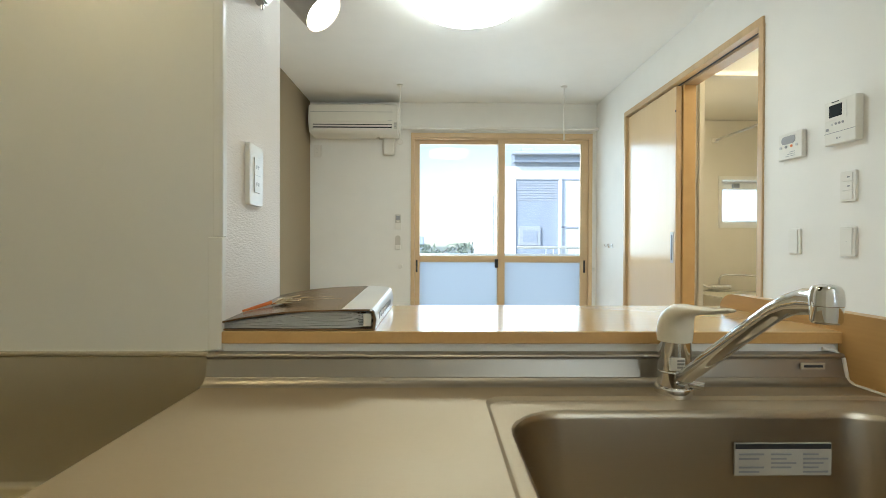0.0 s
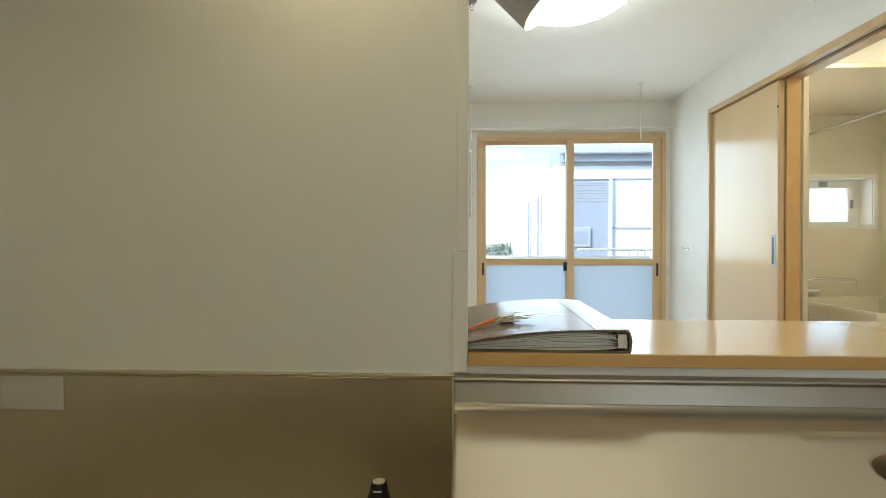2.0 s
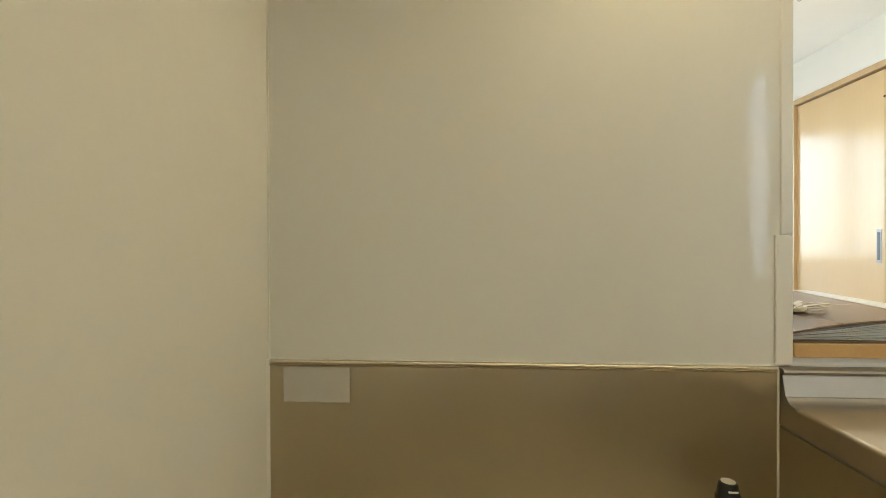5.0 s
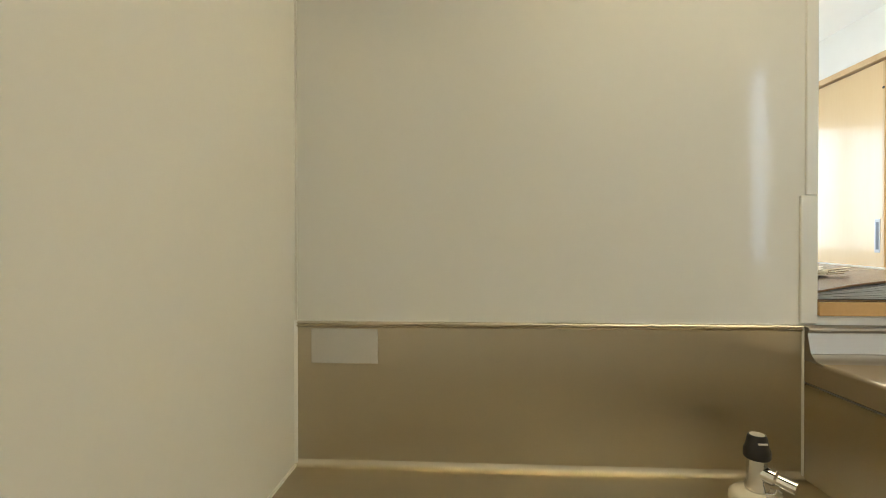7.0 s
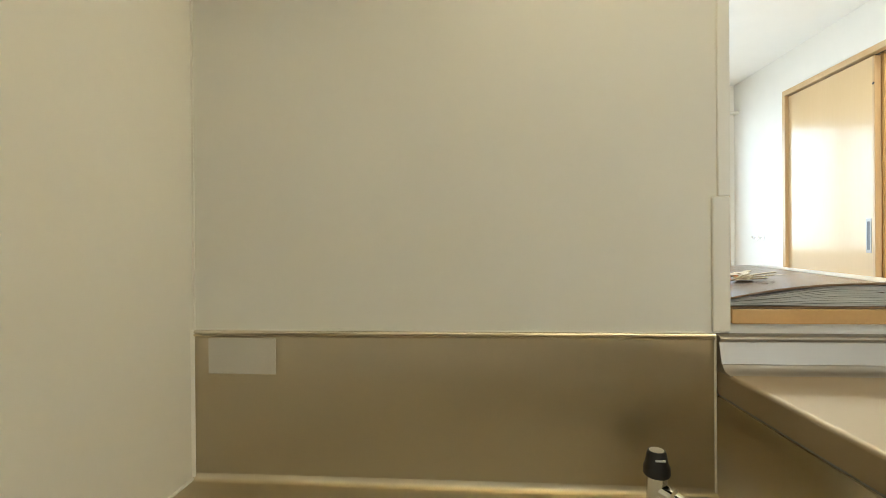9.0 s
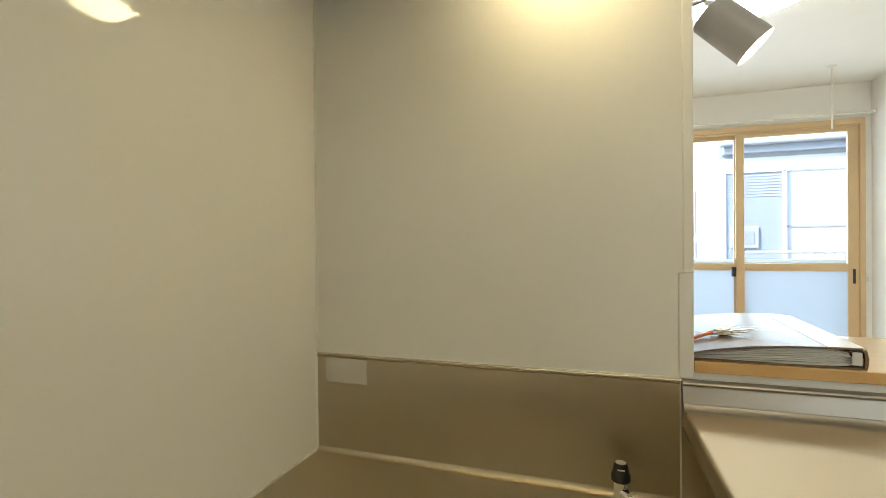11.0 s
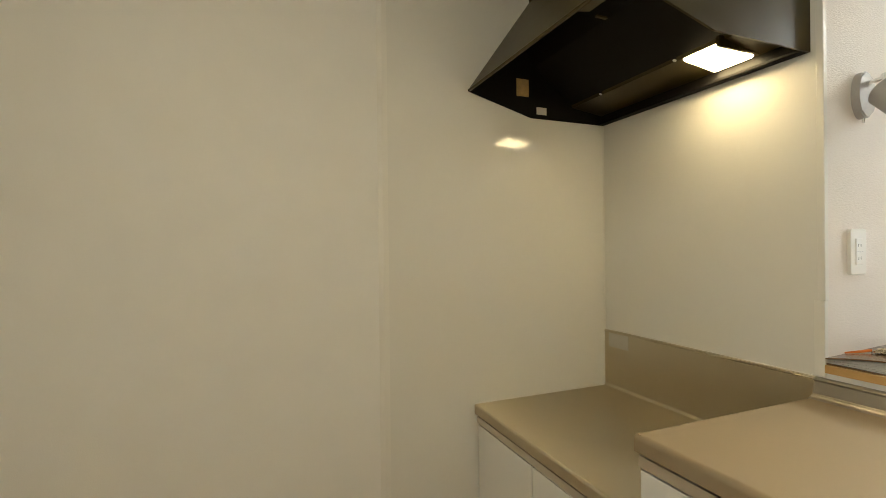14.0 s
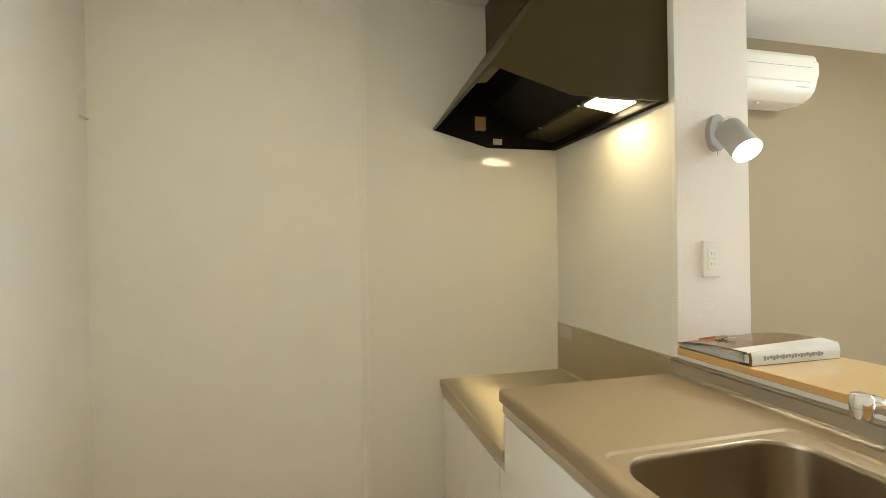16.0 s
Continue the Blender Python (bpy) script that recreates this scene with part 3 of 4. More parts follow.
for k, (dy, dz) in enumerate(spine_yz):
    p, q = spine_yz[max(0, k - 1)], spine_yz[min(len(spine_yz) - 1, k + 1)]
    way = Vector((0, q[0] - p[0], q[1] - p[1])).normalized()
    up = Vector((1, 0, 0)).cross(way)
    loops.append([Vector((fx, fy + dy, TOP + dz)) + half_w[k] * math.cos(a * math.pi / 12) * Vector((1, 0, 0)) + half_h[k] * math.sin(a * math.pi / 12) * up for a in range(24)])
bm = bmesh.new()
loft(bm, loops)
part("lever", bm, IVORY, mix, "ivory plastic lever cap", True)

# ---- range hood ----
hood = thing("range_hood", (-0.92, 0.5, 1.735), "black-brown slanted range hood with a lit lamp above the stove", "range hood")
HX = -0.533
side = [(YW - 0.001, 1.735), (0.407, 1.734), (0.144, 1.806), (0.141, 1.812), (0.150, 1.822), (0.404, 2.175), (0.404, H), (YW - 0.001, H)]
part("side_panel", prism(bmesh.new(), side, "x", HX - 0.006, HX), HOOD, hood)
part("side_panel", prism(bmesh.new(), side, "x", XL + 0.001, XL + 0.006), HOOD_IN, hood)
# thin near-black sheet over the right side panel's inner face
part("inner_dark_sheet", prism(bmesh.new(), [(0.745, 1.78), (0.42, 1.76), (0.17, 1.815), (0.40, 2.15), (0.745, 2.15)], "x", HX - 0.008, HX - 0.0065), HOOD_IN, hood)
part("grip_strip", prism(bmesh.new(), [(0.150, 1.806), (0.185, 1.812), (0.205, 1.850), (0.172, 1.842)], "x", HX - 0.16, HX - 0.007), HOOD, hood)
bm = prism(bmesh.new(), [(0.141, 1.812), (0.150, 1.822), (0.404, 2.175), (0.404, 2.165), (0.155, 1.815), (0.150, 1.806), (0.144, 1.806)], "x", XL + 0.006, HX - 0.006)
part("front_panel", bm, HOOD, hood)
cover = part("upper_cover", boxed((XL + 0.006, 0.404, 2.175), (HX - 0.006, 0.412, H)), HOOD, hood)
for k in range(12):
    x0 = XL + 0.05 + k * 0.058
    part("slot", boxed((x0, 0.4025, 2.190), (x0 + 0.036, 0.4042, 2.198)), DARK, cover)
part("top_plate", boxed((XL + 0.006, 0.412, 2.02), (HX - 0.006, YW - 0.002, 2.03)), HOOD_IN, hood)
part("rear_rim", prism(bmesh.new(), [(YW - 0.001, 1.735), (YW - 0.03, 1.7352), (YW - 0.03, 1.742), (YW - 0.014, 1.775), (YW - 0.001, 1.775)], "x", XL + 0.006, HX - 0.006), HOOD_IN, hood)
part("lamp_plate", prism(bmesh.new(), [(YW - 0.014, 1.772), (0.598, 1.792), (0.594, 1.802), (YW - 0.014, 1.780)], "x", XL + 0.006, HX - 0.006), HOOD, hood)
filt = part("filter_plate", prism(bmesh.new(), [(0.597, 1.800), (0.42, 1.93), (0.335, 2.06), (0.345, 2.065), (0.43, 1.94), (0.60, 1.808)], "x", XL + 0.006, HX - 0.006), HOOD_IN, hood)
part("rib", boxed((XL + 0.40, 0.38, 1.93), (XL + 0.41, 0.43, 1.935)), HOOD, filt)
for x0 in (-1.12, -0.80):
    part("thumb_screw", tube(bmesh.new(), [(x0, 0.590, 1.800), (x0, 0.585, 1.790)], 0.006, 14), CHROME, filt, "", True)
part("side_label", boxed((XL + 0.0062, 0.342, 1.812), (XL + 0.0072, 0.395, 1.878)), AMBER, hood, "worn amber label")
part("side_label", boxed((XL + 0.0062, 0.43, 1.750), (XL + 0.0072, 0.475, 1.778)), STICKER, hood, "small grey rating label")
lx0, lx1 = -0.783, -0.660
bm = prism(bmesh.new(), [(0.73, 1.7655), (0.598, 1.783), (0.598, 1.794), (0.73, 1.778)], "x", lx0, lx1)
bmesh.ops.bevel(bm, geom=list(bm.edges), offset=0.004, segments=2, affect="EDGES")
part("lamp_cover", bm, HOOD_GLOW, hood, "glowing white lamp cover", True)
part("lamp_bracket", boxed((lx1 + 0.002, 0.575, 1.772), (lx1 + 0.010, 0.735, 1.800)), HOOD, hood)

# ---- spot lamp on the partition ----
sl = thing("spot_lamp", (XP, 0.905, 1.64), "silver-grey cylindrical wall spot lamp, lit, on the partition", "wall lamp")
cy_, cz_ = 0.907, 1.628
oval = [(cy_ + 0.036 * math.cos(a * math.pi / 16), cz_ + 0.061 * math.sin(a * math.pi / 16)) for a in range(32)]
bm = prism(bmesh.new(), oval, "x", XP, XP + 0.020)
bmesh.ops.bevel(bm, geom=[e for e in bm.edges if all(v.co.x > XP + 0.01 for v in e.verts)], offset=0.004, segments=2, affect="EDGES")
part("back_plate", bm, LAMP_GREY, sl, "", True)
part("switch_knob", tube(bmesh.new(), [(XP + 0.010, cy_, cz_ - 0.060), (XP + 0.010, cy_, cz_ - 0.072)], 0.0035, 10), CHROME, sl, "", True)
part("arm", tube(bmesh.new(), [(XP + 0.018, cy_, cz_ + 0.027), (XP + 0.045, cy_ - 0.001, cz_ + 0.031), (XP + 0.060, cy_ - 0.002, cz_ + 0.033)], [0.008, 0.005, 0.005], 14), CHROME, sl, "", True)
part("joint", tube(bmesh.new(), [(XP + 0.060, cy_ - 0.012, cz_ + 0.032), (XP + 0.060, cy_ + 0.010, cz_ + 0.032)], 0.009, 16), CHROME, sl, "", True)
A, D = Vector((-0.449, cy_ - 0.004, 1.631)), Vector((0.68, -0.10, -0.725)).normalized()
bm = bmesh.new()
tube(bm, [A, A + D * 0.002, A + D * 0.006, A + D * 0.122], [0.030, 0.038, 0.041, 0.042], 40, cap=False)
tube(bm, [A + D * 0.03, A + D * 0.118, A + D * 0.1222], [0.036, 0.0400, 0.0418], 40, cap=False)
bm.faces.new(list(bm.verts)[39::-1])
part("shade", bm, LAMP_GREY, sl, "silver-grey lacquered cylinder shade", True)
bm = bmesh.new()
tube(bm, [A + D * 0.035, A + D * 0.06, A + D * 0.095, A + D * 0.112, A + D * 0.118], [0.014, 0.03, 0.037, 0.030, 0.010], 32)
part("bulb", bm, BULB, sl, "glowing warm reflector bulb", True)

# ---- outlets, switches and panels ----


def wall_plate(name, m, w, h, label, category, keys):
    """A rounded plate on a wall; built flat in x-z, its front towards -y. keys: (x, z, w, h, depth, material) pieces on it."""
    t = thing(name, (0, 0, 0), label, category)
    loops = [[(x, y, z) for x, z in rounded(0, 0, w / 2 - d, h / 2 - d, 0.007, 5)] for y, d in ((0, 0), (-0.006, 0), (-0.0082, 0.0012), (-0.009, 0.0035))]
    bm = bmesh.new()
    loft(bm, loops)
    part("plate", bm, WHITE, t, "", True)
    for nm, x, z, a, b, d, mt in keys:
        part(nm, boxed((x - a / 2, -0.009 - d, z - b / 2), (x + a / 2, -0.006, z + b / 2), min(0.001, d / 3), 1), mt, t)
    t.matrix_basis = m
    return t


SOCKET = [("insert", 0, 0, 0.030, 0.068, 0.002, WHITE)] + [("slot", s * 0.005, z, 0.0022, 0.008, 0.0026, DARK) for z in (-0.017, 0.017) for s in (-1, 1)] + [("seam", 0, 0, 0.028, 0.001, 0.0024, GREY)]
wall_plate("wall_outlet", pose(XP, 0.884, 1.218, 0, 0, 90), 0.070, 0.120, "white double wall outlet on the partition", "outlet", SOCKET)
to_right = lambda y, z: pose(XR, y, z, 0, 0, -90)
wall_plate("light_switch", to_right(1.608, 1.30), 0.066, 0.112, "white switch plate with three small rockers", "switch", [("rocker", 0, z, 0.042, 0.030, 0.003, WHITE) for z in (-0.033, 0, 0.033)] + [("mark", 0.006, z, 0.012, 0.006, 0.0035, GREY) for z in (0, 0.033)])
wall_plate("light_switch", to_right(1.608, 1.10), 0.066, 0.110, "white switch plate with one wide rocker", "switch", [("rocker", 0, 0, 0.044, 0.096, 0.003, WHITE), ("mark", 0, 0.0, 0.007, 0.002, 0.0034, GREY)])
wall_plate("light_switch", to_right(1.857, 1.103), 0.064, 0.106, "white switch plate with one rocker beside the door", "switch", [("rocker", 0, 0, 0.044, 0.096, 0.003, WHITE)])
ic = thing("intercom", (XR, 1.62, 1.527), "white intercom with a small dark screen on the wall", "intercom")
part("body", boxed((XR - 0.030, 1.543, 1.440), (XR, 1.700, 1.614), 0.005, 3), WHITE, ic, "", True)
part("bezel", boxed((XR - 0.0315, 1.585, 1.535), (XR - 0.029, 1.690, 1.604), 0.001, 1), WHITE, ic)
part("screen", boxed((XR - 0.0325, 1.607, 1.548), (XR - 0.031, 1.672, 1.596)), SCREEN, ic, "dark glossy display")
part("seam", boxed((XR - 0.0305, 1.545, 1.486), (XR - 0.0295, 1.698, 1.488)), GREY, ic)
for k in range(4):
    part("button", tube(bmesh.new(), [(XR - 0.029, 1.602 + 0.018 * k, 1.520), (XR - 0.033, 1.602 + 0.018 * k, 1.520)], 0.0045, 14), GREY if k < 3 else ALU, ic, "", True)
part("button", boxed((XR - 0.032, 1.676, 1.498), (XR - 0.029, 1.689, 1.508)), GREY, ic)
for k in range(2):
    part("indicator", tube(bmesh.new(), [(XR - 0.029, 1.618 + 0.014 * k, 1.462), (XR - 0.0315, 1.618 + 0.014 * k, 1.462)], 0.003, 10), GREY, ic)
part("mark", boxed((XR - 0.0322, 1.625, 1.606), (XR - 0.030, 1.660, 1.609)), INK, ic, "plain dark bar")
ic.scale, ic.location.z = (1, 0.835, 0.925), 1.538
wr = thing("water_heater_remote", (XR, 1.87, 1.505), "white water heater remote with a grey display", "control panel")
part("body", boxed((XR - 0.020, 1.797, 1.438), (XR, 1.943, 1.573), 0.004, 3), WHITE, wr, "", True)
bm = prism(bmesh.new(), [(y, z) for y, z in rounded(1.877, 1.536, 0.042, 0.020, 0.018, 6)], "x", XR - 0.0225, XR - 0.019)
part("display", bm, GREY, wr, "grey oval display")
for k in range(4):
    part("button", tube(bmesh.new(), [(XR - 0.019, 1.825 + 0.033 * k, 1.503), (XR - 0.023, 1.825 + 0.033 * k, 1.503)], 0.007, 14), (ORANGE if k == 1 else GREY) if k in (1, 2) else ALU, wr, "", True)
for k in range(3):
    part("line", boxed((XR - 0.0212, 1.835, 1.452 + 0.010 * k), (XR - 0.0195, 1.895 - 0.012 * k, 1.454 + 0.010 * k)), GREY, wr)

wr.scale, wr.location.z = (1, 0.88, 0.82), 1.501

# ---- binder with keys on the bar ----
bd = thing("ring_binder", (-0.38, 0.91, BAR), "taupe ring binder with white spine lying on the bar", "binder")
bx0, bx1, by0, by1, bz = -0.513, -0.246, 0.757, 1.072, BAR


def cover_z(x, e=0.0):
    """The cover's height over its width; it sags towards the front (e = 0) and stands higher at the back (e = 1)."""
    u = min(1.0, max(0.0, (x - bx0) / (bx1 - bx0)))
    return bz + 0.011 + 0.012 * e + 0.023 * (1 - (1 - u) ** 3) - 0.004 * e * max(0.0, (u - 0.8) / 0.2) ** 2


part("back_cover", boxed((bx0, by0, bz), (bx1, by1, bz + 0.003), 0.001, 1), COVER, bd)
xs = [bx0 - 0.004 + (bx1 - 0.004 - bx0) * k / 14 for k in range(15)]


def sheet(xs, y0, y1, th):
    bm = bmesh.new()
    loops = []
    for x in xs:
        e0, e1 = (y0 - by0) / (by1 - by0), (y1 - by0) / (by1 - by0)
        z0, z1 = cover_z(x, e0), cover_z(x, e1)
        loops.append([(x, y0, z0), (x, y1, z1), (x, y1, z1 + th), (x, y0, z0 + th)])
    loft(bm, loops)
    return bm


fc = part("front_cover", sheet(xs, by0 - 0.003, by1, 0.003), COVER, bd, "", True)
part("white_band", sheet([bx1 - 0.056 + 0.0130 * k for k in range(5)], by0 - 0.002, by1 - 0.001, 0.0036), SPINE, fc, "white band along the spine", True)
for k, count in enumerate((7, 5)):
    for j in range(count):
        x0 = bx0 + 0.095 + 0.004 * k + 0.0135 * j
        part("title_mark", sheet([x0, x0 + 0.005, x0 + 0.010], 0.880 + 0.030 * k, 0.886 + 0.030 * k, 0.0033), BRASS, fc, "faint gold print")


def spine_at(y, d):
    """The spine's section at y, drawn d outwards."""
    e = (y - by0) / (by1 - by0)
    top = cover_z(bx1, e) + 0.003
    return [(bx1 - 0.006, y, bz), (bx1 + d, y, bz + 0.002), (bx1 + 0.002 + d, y, (bz + top) / 2), (bx1 - 0.001 + d, y, top - 0.005), (bx1 - 0.005, y, top + d), (bx1 - 0.011, y, top + d), (bx1 - 0.011, y, top - 0.003), (bx1 - 0.0045, y, top - 0.008), (bx1 - 0.003, y, (bz + top) / 2), (bx1 - 0.0045, y, bz + 0.004)]


bm = bmesh.new()
loft(bm, [spine_at(by0 + (by1 - by0) * k / 4, 0.0) for k in range(5)])
board = part("spine_board", bm, COVER, bd, "", True)
bm = bmesh.new()
loft(bm, [spine_at(by0 + 0.005 + (by1 - by0 - 0.007) * k / 4, 0.0008) for k in range(5)])
spine = part("spine_label", bm, SPINE, bd, "white spine sheet with a blurred printed title", True)
for k in range(20):
    y0 = 0.80 + k * 0.0105
    part("print", boxed((bx1 + 0.001, y0, bz + 0.014 + 0.002 * (k % 3)), (bx1 + 0.0034, y0 + 0.007, bz + 0.026 - 0.002 * (k % 2))), GREY, spine)
random.seed(5)
SHEETS = 15
for k in range(SHEETS):
    u_end = bx1 - 0.024 + 0.006 * math.sin(k * 1.9)
    y = by0 + 0.004 + 0.0025 * math.sin(k * 3.7)
    bm = bmesh.new()
    loops = []
    for j in range(21):
        u = j / 20
        x = bx0 + 0.004 + 0.004 * math.sin(k * 2.1) + (u_end - bx0 - 0.004) * u
        lim = cover_z(x) - bz - 0.0045 - 0.004 * math.sin(min(1.0, u * 1.6) * math.pi) ** 2
        sag = max(0.0, (u - 0.82) / 0.18) ** 2
        f = (k + 0.1) / SHEETS * (1 - 0.30 * sag) + 0.06 * sag
        z = bz + 0.0035 + f * lim + 0.0005 * math.sin(7 * u + k * 1.3)
        th = lim / SHEETS * (0.88 - 0.25 * sag)
        loops.append([(x, y, z), (x, by1 - 0.01, z), (x, by1 - 0.01, z + th), (x, y, z + th)])
    loft(bm, loops)
    part("paper", bm, PAPER, bd)
for y0 in (by0 + 0.012, 0.90, 1.04):
    part("ring", tube(bmesh.new(), [(bx1 - 0.034 + 0.020 * math.cos(radians(a)) + 0.012, y0, bz + 0.017 + 0.012 * math.sin(radians(a))) for a in range(0, 360, 24)], 0.002, 8), CHROME, bd, "", True)
part("ring_tab", boxed((bx1 - 0.020, by0 + 0.002, bz + 0.007), (bx1 - 0.006, by0 + 0.005, bz + 0.029), 0.001), WHITE, bd)

kz = cover_z(-0.445, 0.32) + 0.0036
ky = thing("key_bunch", (-0.42, 0.86, kz), "bunch of nickel keys with an orange tag on the binder", "keys")
part("tag", tube(bmesh.new(), [(-0.503, 0.832, cover_z(-0.503, 0.25) + 0.006), (-0.48, 0.842, cover_z(-0.48, 0.28) + 0.007), (-0.455, 0.853, kz + 0.005)], [0.002, 0.0034, 0.0034], 10), ORANGE, ky, "orange plastic tag", True)
part("key_ring", tube(bmesh.new(), [(-0.446 + 0.011 * math.cos(radians(a)), 0.856 + 0.012 * math.sin(radians(a)), kz + 0.006 + 0.006 * math.cos(radians(a))) for a in range(0, 361, 24)], 0.0014, 8), BRASS, ky, "", True)
for k, (a, ln) in enumerate(((-48, 0.046), (-24, 0.052), (-6, 0.060), (34, 0.042))):
    bm = bmesh.new()
    prism(bm, [(p, q) for p, q in rounded(0.012, 0, 0.013, 0.0125, 0.008, 4)], "z", 0, 0.0022)
    box(bm, (0.021, -0.004, 0), (ln, 0.004, 0.002), 0.0006, 1)
    for j in range(3):
        box(bm, (0.028 + 0.007 * j, 0.003, 0.0002), (0.031 + 0.007 * j, 0.0055, 0.0018))
    bm.transform(pose(-0.444, 0.856, kz + 0.0012 + 0.0022 * k, 0, -6.5 - 0.8 * k, a))
    part("key", bm, BRASS, ky)

# ---- sliding door ----
fr = thing("door_frame", (XR, 2.83, 0), "oak-toned door frame with an overhead track", "door frame", "", "structure")
part("head", boxed((XR - 0.010, 2.05, 2.095), (XR + 0.035, 3.60, 2.131), 0.002), FRAME_WOOD, fr)
part("head_inner", boxed((XR + 0.055, 2.05, 2.085), (XR + 0.135, 2.858, 2.131), 0.002), FRAME_WOOD, fr)
part("track", boxed((XR + 0.035, 2.06, 2.10), (XR + 0.055, 3.59, 2.125)), DARK, fr, "dark sliding track")
part("jamb", boxed((XR - 0.010, 2.046, 0), (XR + 0.135, 2.078, 2.095), 0.002), FRAME_WOOD, fr)
part("jamb", boxed((XR - 0.010, 3.572, 0), (XR + 0.055, 3.603, 2.095), 0.002), FRAME_WOOD, fr)
part("centre_jamb", boxed((XR + 0.052, 2.830, 0), (XR + 0.128, 2.858, 2.095), 0.002), EDGE_WOOD, fr)
dr = thing("door_1", (XR + 0.03, 3.18, 0), "pale birch sliding door with a recessed metal pull", "door", "", "structure")
leaf = part("leaf", boxed((XR + 0.012, 2.848, 0.008), (XR + 0.045, 3.574, 2.085), 0.001, 1), DOOR_WOOD, dr)
part("edge_strip", boxed((XR + 0.0105, 2.842, 0.008), (XR + 0.0465, 2.858, 2.085), 0.002), FRAME_WOOD, dr)
pl = part("pull", boxed((XR + 0.0095, 2.868, 0.975), (XR + 0.013, 2.905, 1.172), 0.0015), PULL, dr, "satin nickel pull plate")
# flat dark patch that paints the hollow's shade on the plate
part("recess_shade", boxed((XR + 0.0088, 2.877, 0.993), (XR + 0.0097, 2.896, 1.154)), PULL_SHADE, pl)
part("bolt_hole", tube(bmesh.new(), [(XR + 0.0104, 2.85, 1.93), (XR + 0.0098, 2.85, 1.93)], 0.008, 14), DARK, dr)

# ---- washroom and bathroom ----
XW, YA, YH = 1.56, 2.90, 3.97
bm = bmesh.new()
box(bm, (XR + 0.13, 1.85, 0), (3.0, 1.95, H))
box(bm, (2.98, 1.95, 0), (3.08, YH + 0.4, H))
box(bm, (XR + 0.13, YA, 2.20), (2.98, YA + 0.05, H))
setting("wall_washroom", bm, WALLPAPER, "cream papered washroom wall over the bath unit")
bm = bmesh.new()
box(bm, (XR + 0.13, YA, 0), (XW, YA + 0.018, 2.163))
box(bm, (XW - 0.03, YA - 0.02, 0), (XW, YA, 2.16))
box(bm, (XW - 0.03, YA - 0.018, 2.165), (2.978, YA + 0.05, 2.198), 0.003)
setting("trim_bath_entry", bm, CREAM, "cream bathroom entrance frame")
setting("wall_bathroom_west", boxed((XW - 0.05, YA + 0.02, 0), (XW, YH, 2.178)), CREAM, "glossy cream bathroom wall panel")
setting("wall_bathroom_east", boxed((2.93, YA + 0.055, 0), (2.978, YH, 2.178)), CREAM, "glossy cream bathroom wall panel")
wx0, wx1, wz0, wz1 = 2.352, 2.865, 1.272, 1.664
bm = bmesh.new()
for lo, hi in (((XW - 0.05, 0), (wx0, 2.178)), ((wx1, 0), (2.98, 2.178)), ((wx0, 0), (wx1, wz0)), ((wx0, wz1), (wx1, 2.178))):
    box(bm, (lo[0], YH, lo[1]), (hi[0], YH + 0.16, hi[1]))
setting("wall_bathroom_north", bm, CREAM, "glossy cream bathroom wall panel round the window")
setting("ceiling_bathroom", boxed((XW - 0.05, YA + 0.053, 2.18), (2.98, YH + 0.16, 2.21)), BATH_TOP, "glossy cream bathroom ceiling")
w2 = thing("window_2", (2.6, YH, 1.272), "small white bathroom casement window in a deep reveal", "window", "", "structure")
bm = bmesh.new()
for lo, hi in (((wx0 - 0.03, wz0 - 0.028), (wx0, wz1 + 0.028)), ((wx1, wz0 - 0.028), (wx1 + 0.03, wz1 + 0.028)), ((wx0, wz0 - 0.028), (wx1, wz0)), ((wx0, wz1), (wx1, wz1 + 0.028))):
    box(bm, (lo[0], YH - 0.008, lo[1]), (hi[0], YH + 0.004, hi[1]))
part("architrave", bm, WHITE, w2)
bm = bmesh.new()
for lo, hi in (((wx0, wz0), (wx0 + 0.006, wz1)), ((wx1 - 0.006, wz0), (wx1, wz1)), ((wx0 + 0.006, wz0), (wx1 - 0.006, wz0 + 0.006)), ((wx0 + 0.006, wz1 - 0.006), (wx1 - 0.006, wz1))):
    box(bm, (lo[0], YH + 0.004, lo[1]), (hi[0], YH + 0.155, hi[1]))
part("reveal", bm, WHITE, w2)
sx1 = 2.80
part("jamb", boxed((sx1 + 0.002, YH + 0.122, wz0 + 0.006), (wx1 - 0.006, YH + 0.152, wz1 - 0.006)), WHITE, w2)
part("head", boxed((wx0 + 0.006, YH + 0.12, wz1 - 0.022), (sx1 + 0.002, YH + 0.152, wz1 - 0.006)), WHITE, w2)
bm = bmesh.new()
for lo, hi in (((wx0 + 0.007, wz0 + 0.007), (wx0 + 0.034, wz1 - 0.024)), ((sx1 - 0.045, wz0 + 0.007), (sx1, wz1 - 0.024)), ((wx0 + 0.034, wz0 + 0.007), (sx1 - 0.045, wz0 + 0.034)), ((wx0 + 0.034, wz1 - 0.072), (sx1 - 0.045, wz1 - 0.024))):
    box(bm, (lo[0], YH + 0.11, lo[1]), (hi[0], YH + 0.15, hi[1]))
part("sash", bm, WHITE, w2)
part("pane", boxed((wx0 + 0.02, YH + 0.128, wz0 + 0.02), (sx1 - 0.04, YH + 0.132, wz1 - 0.06)), FROST, w2).visible_shadow = False
part("stay", boxed((2.51, YH + 0.09, wz1 - 0.062), (2.57, YH + 0.112, wz1 - 0.02), 0.003), GREY, w2, "dark metal stay")
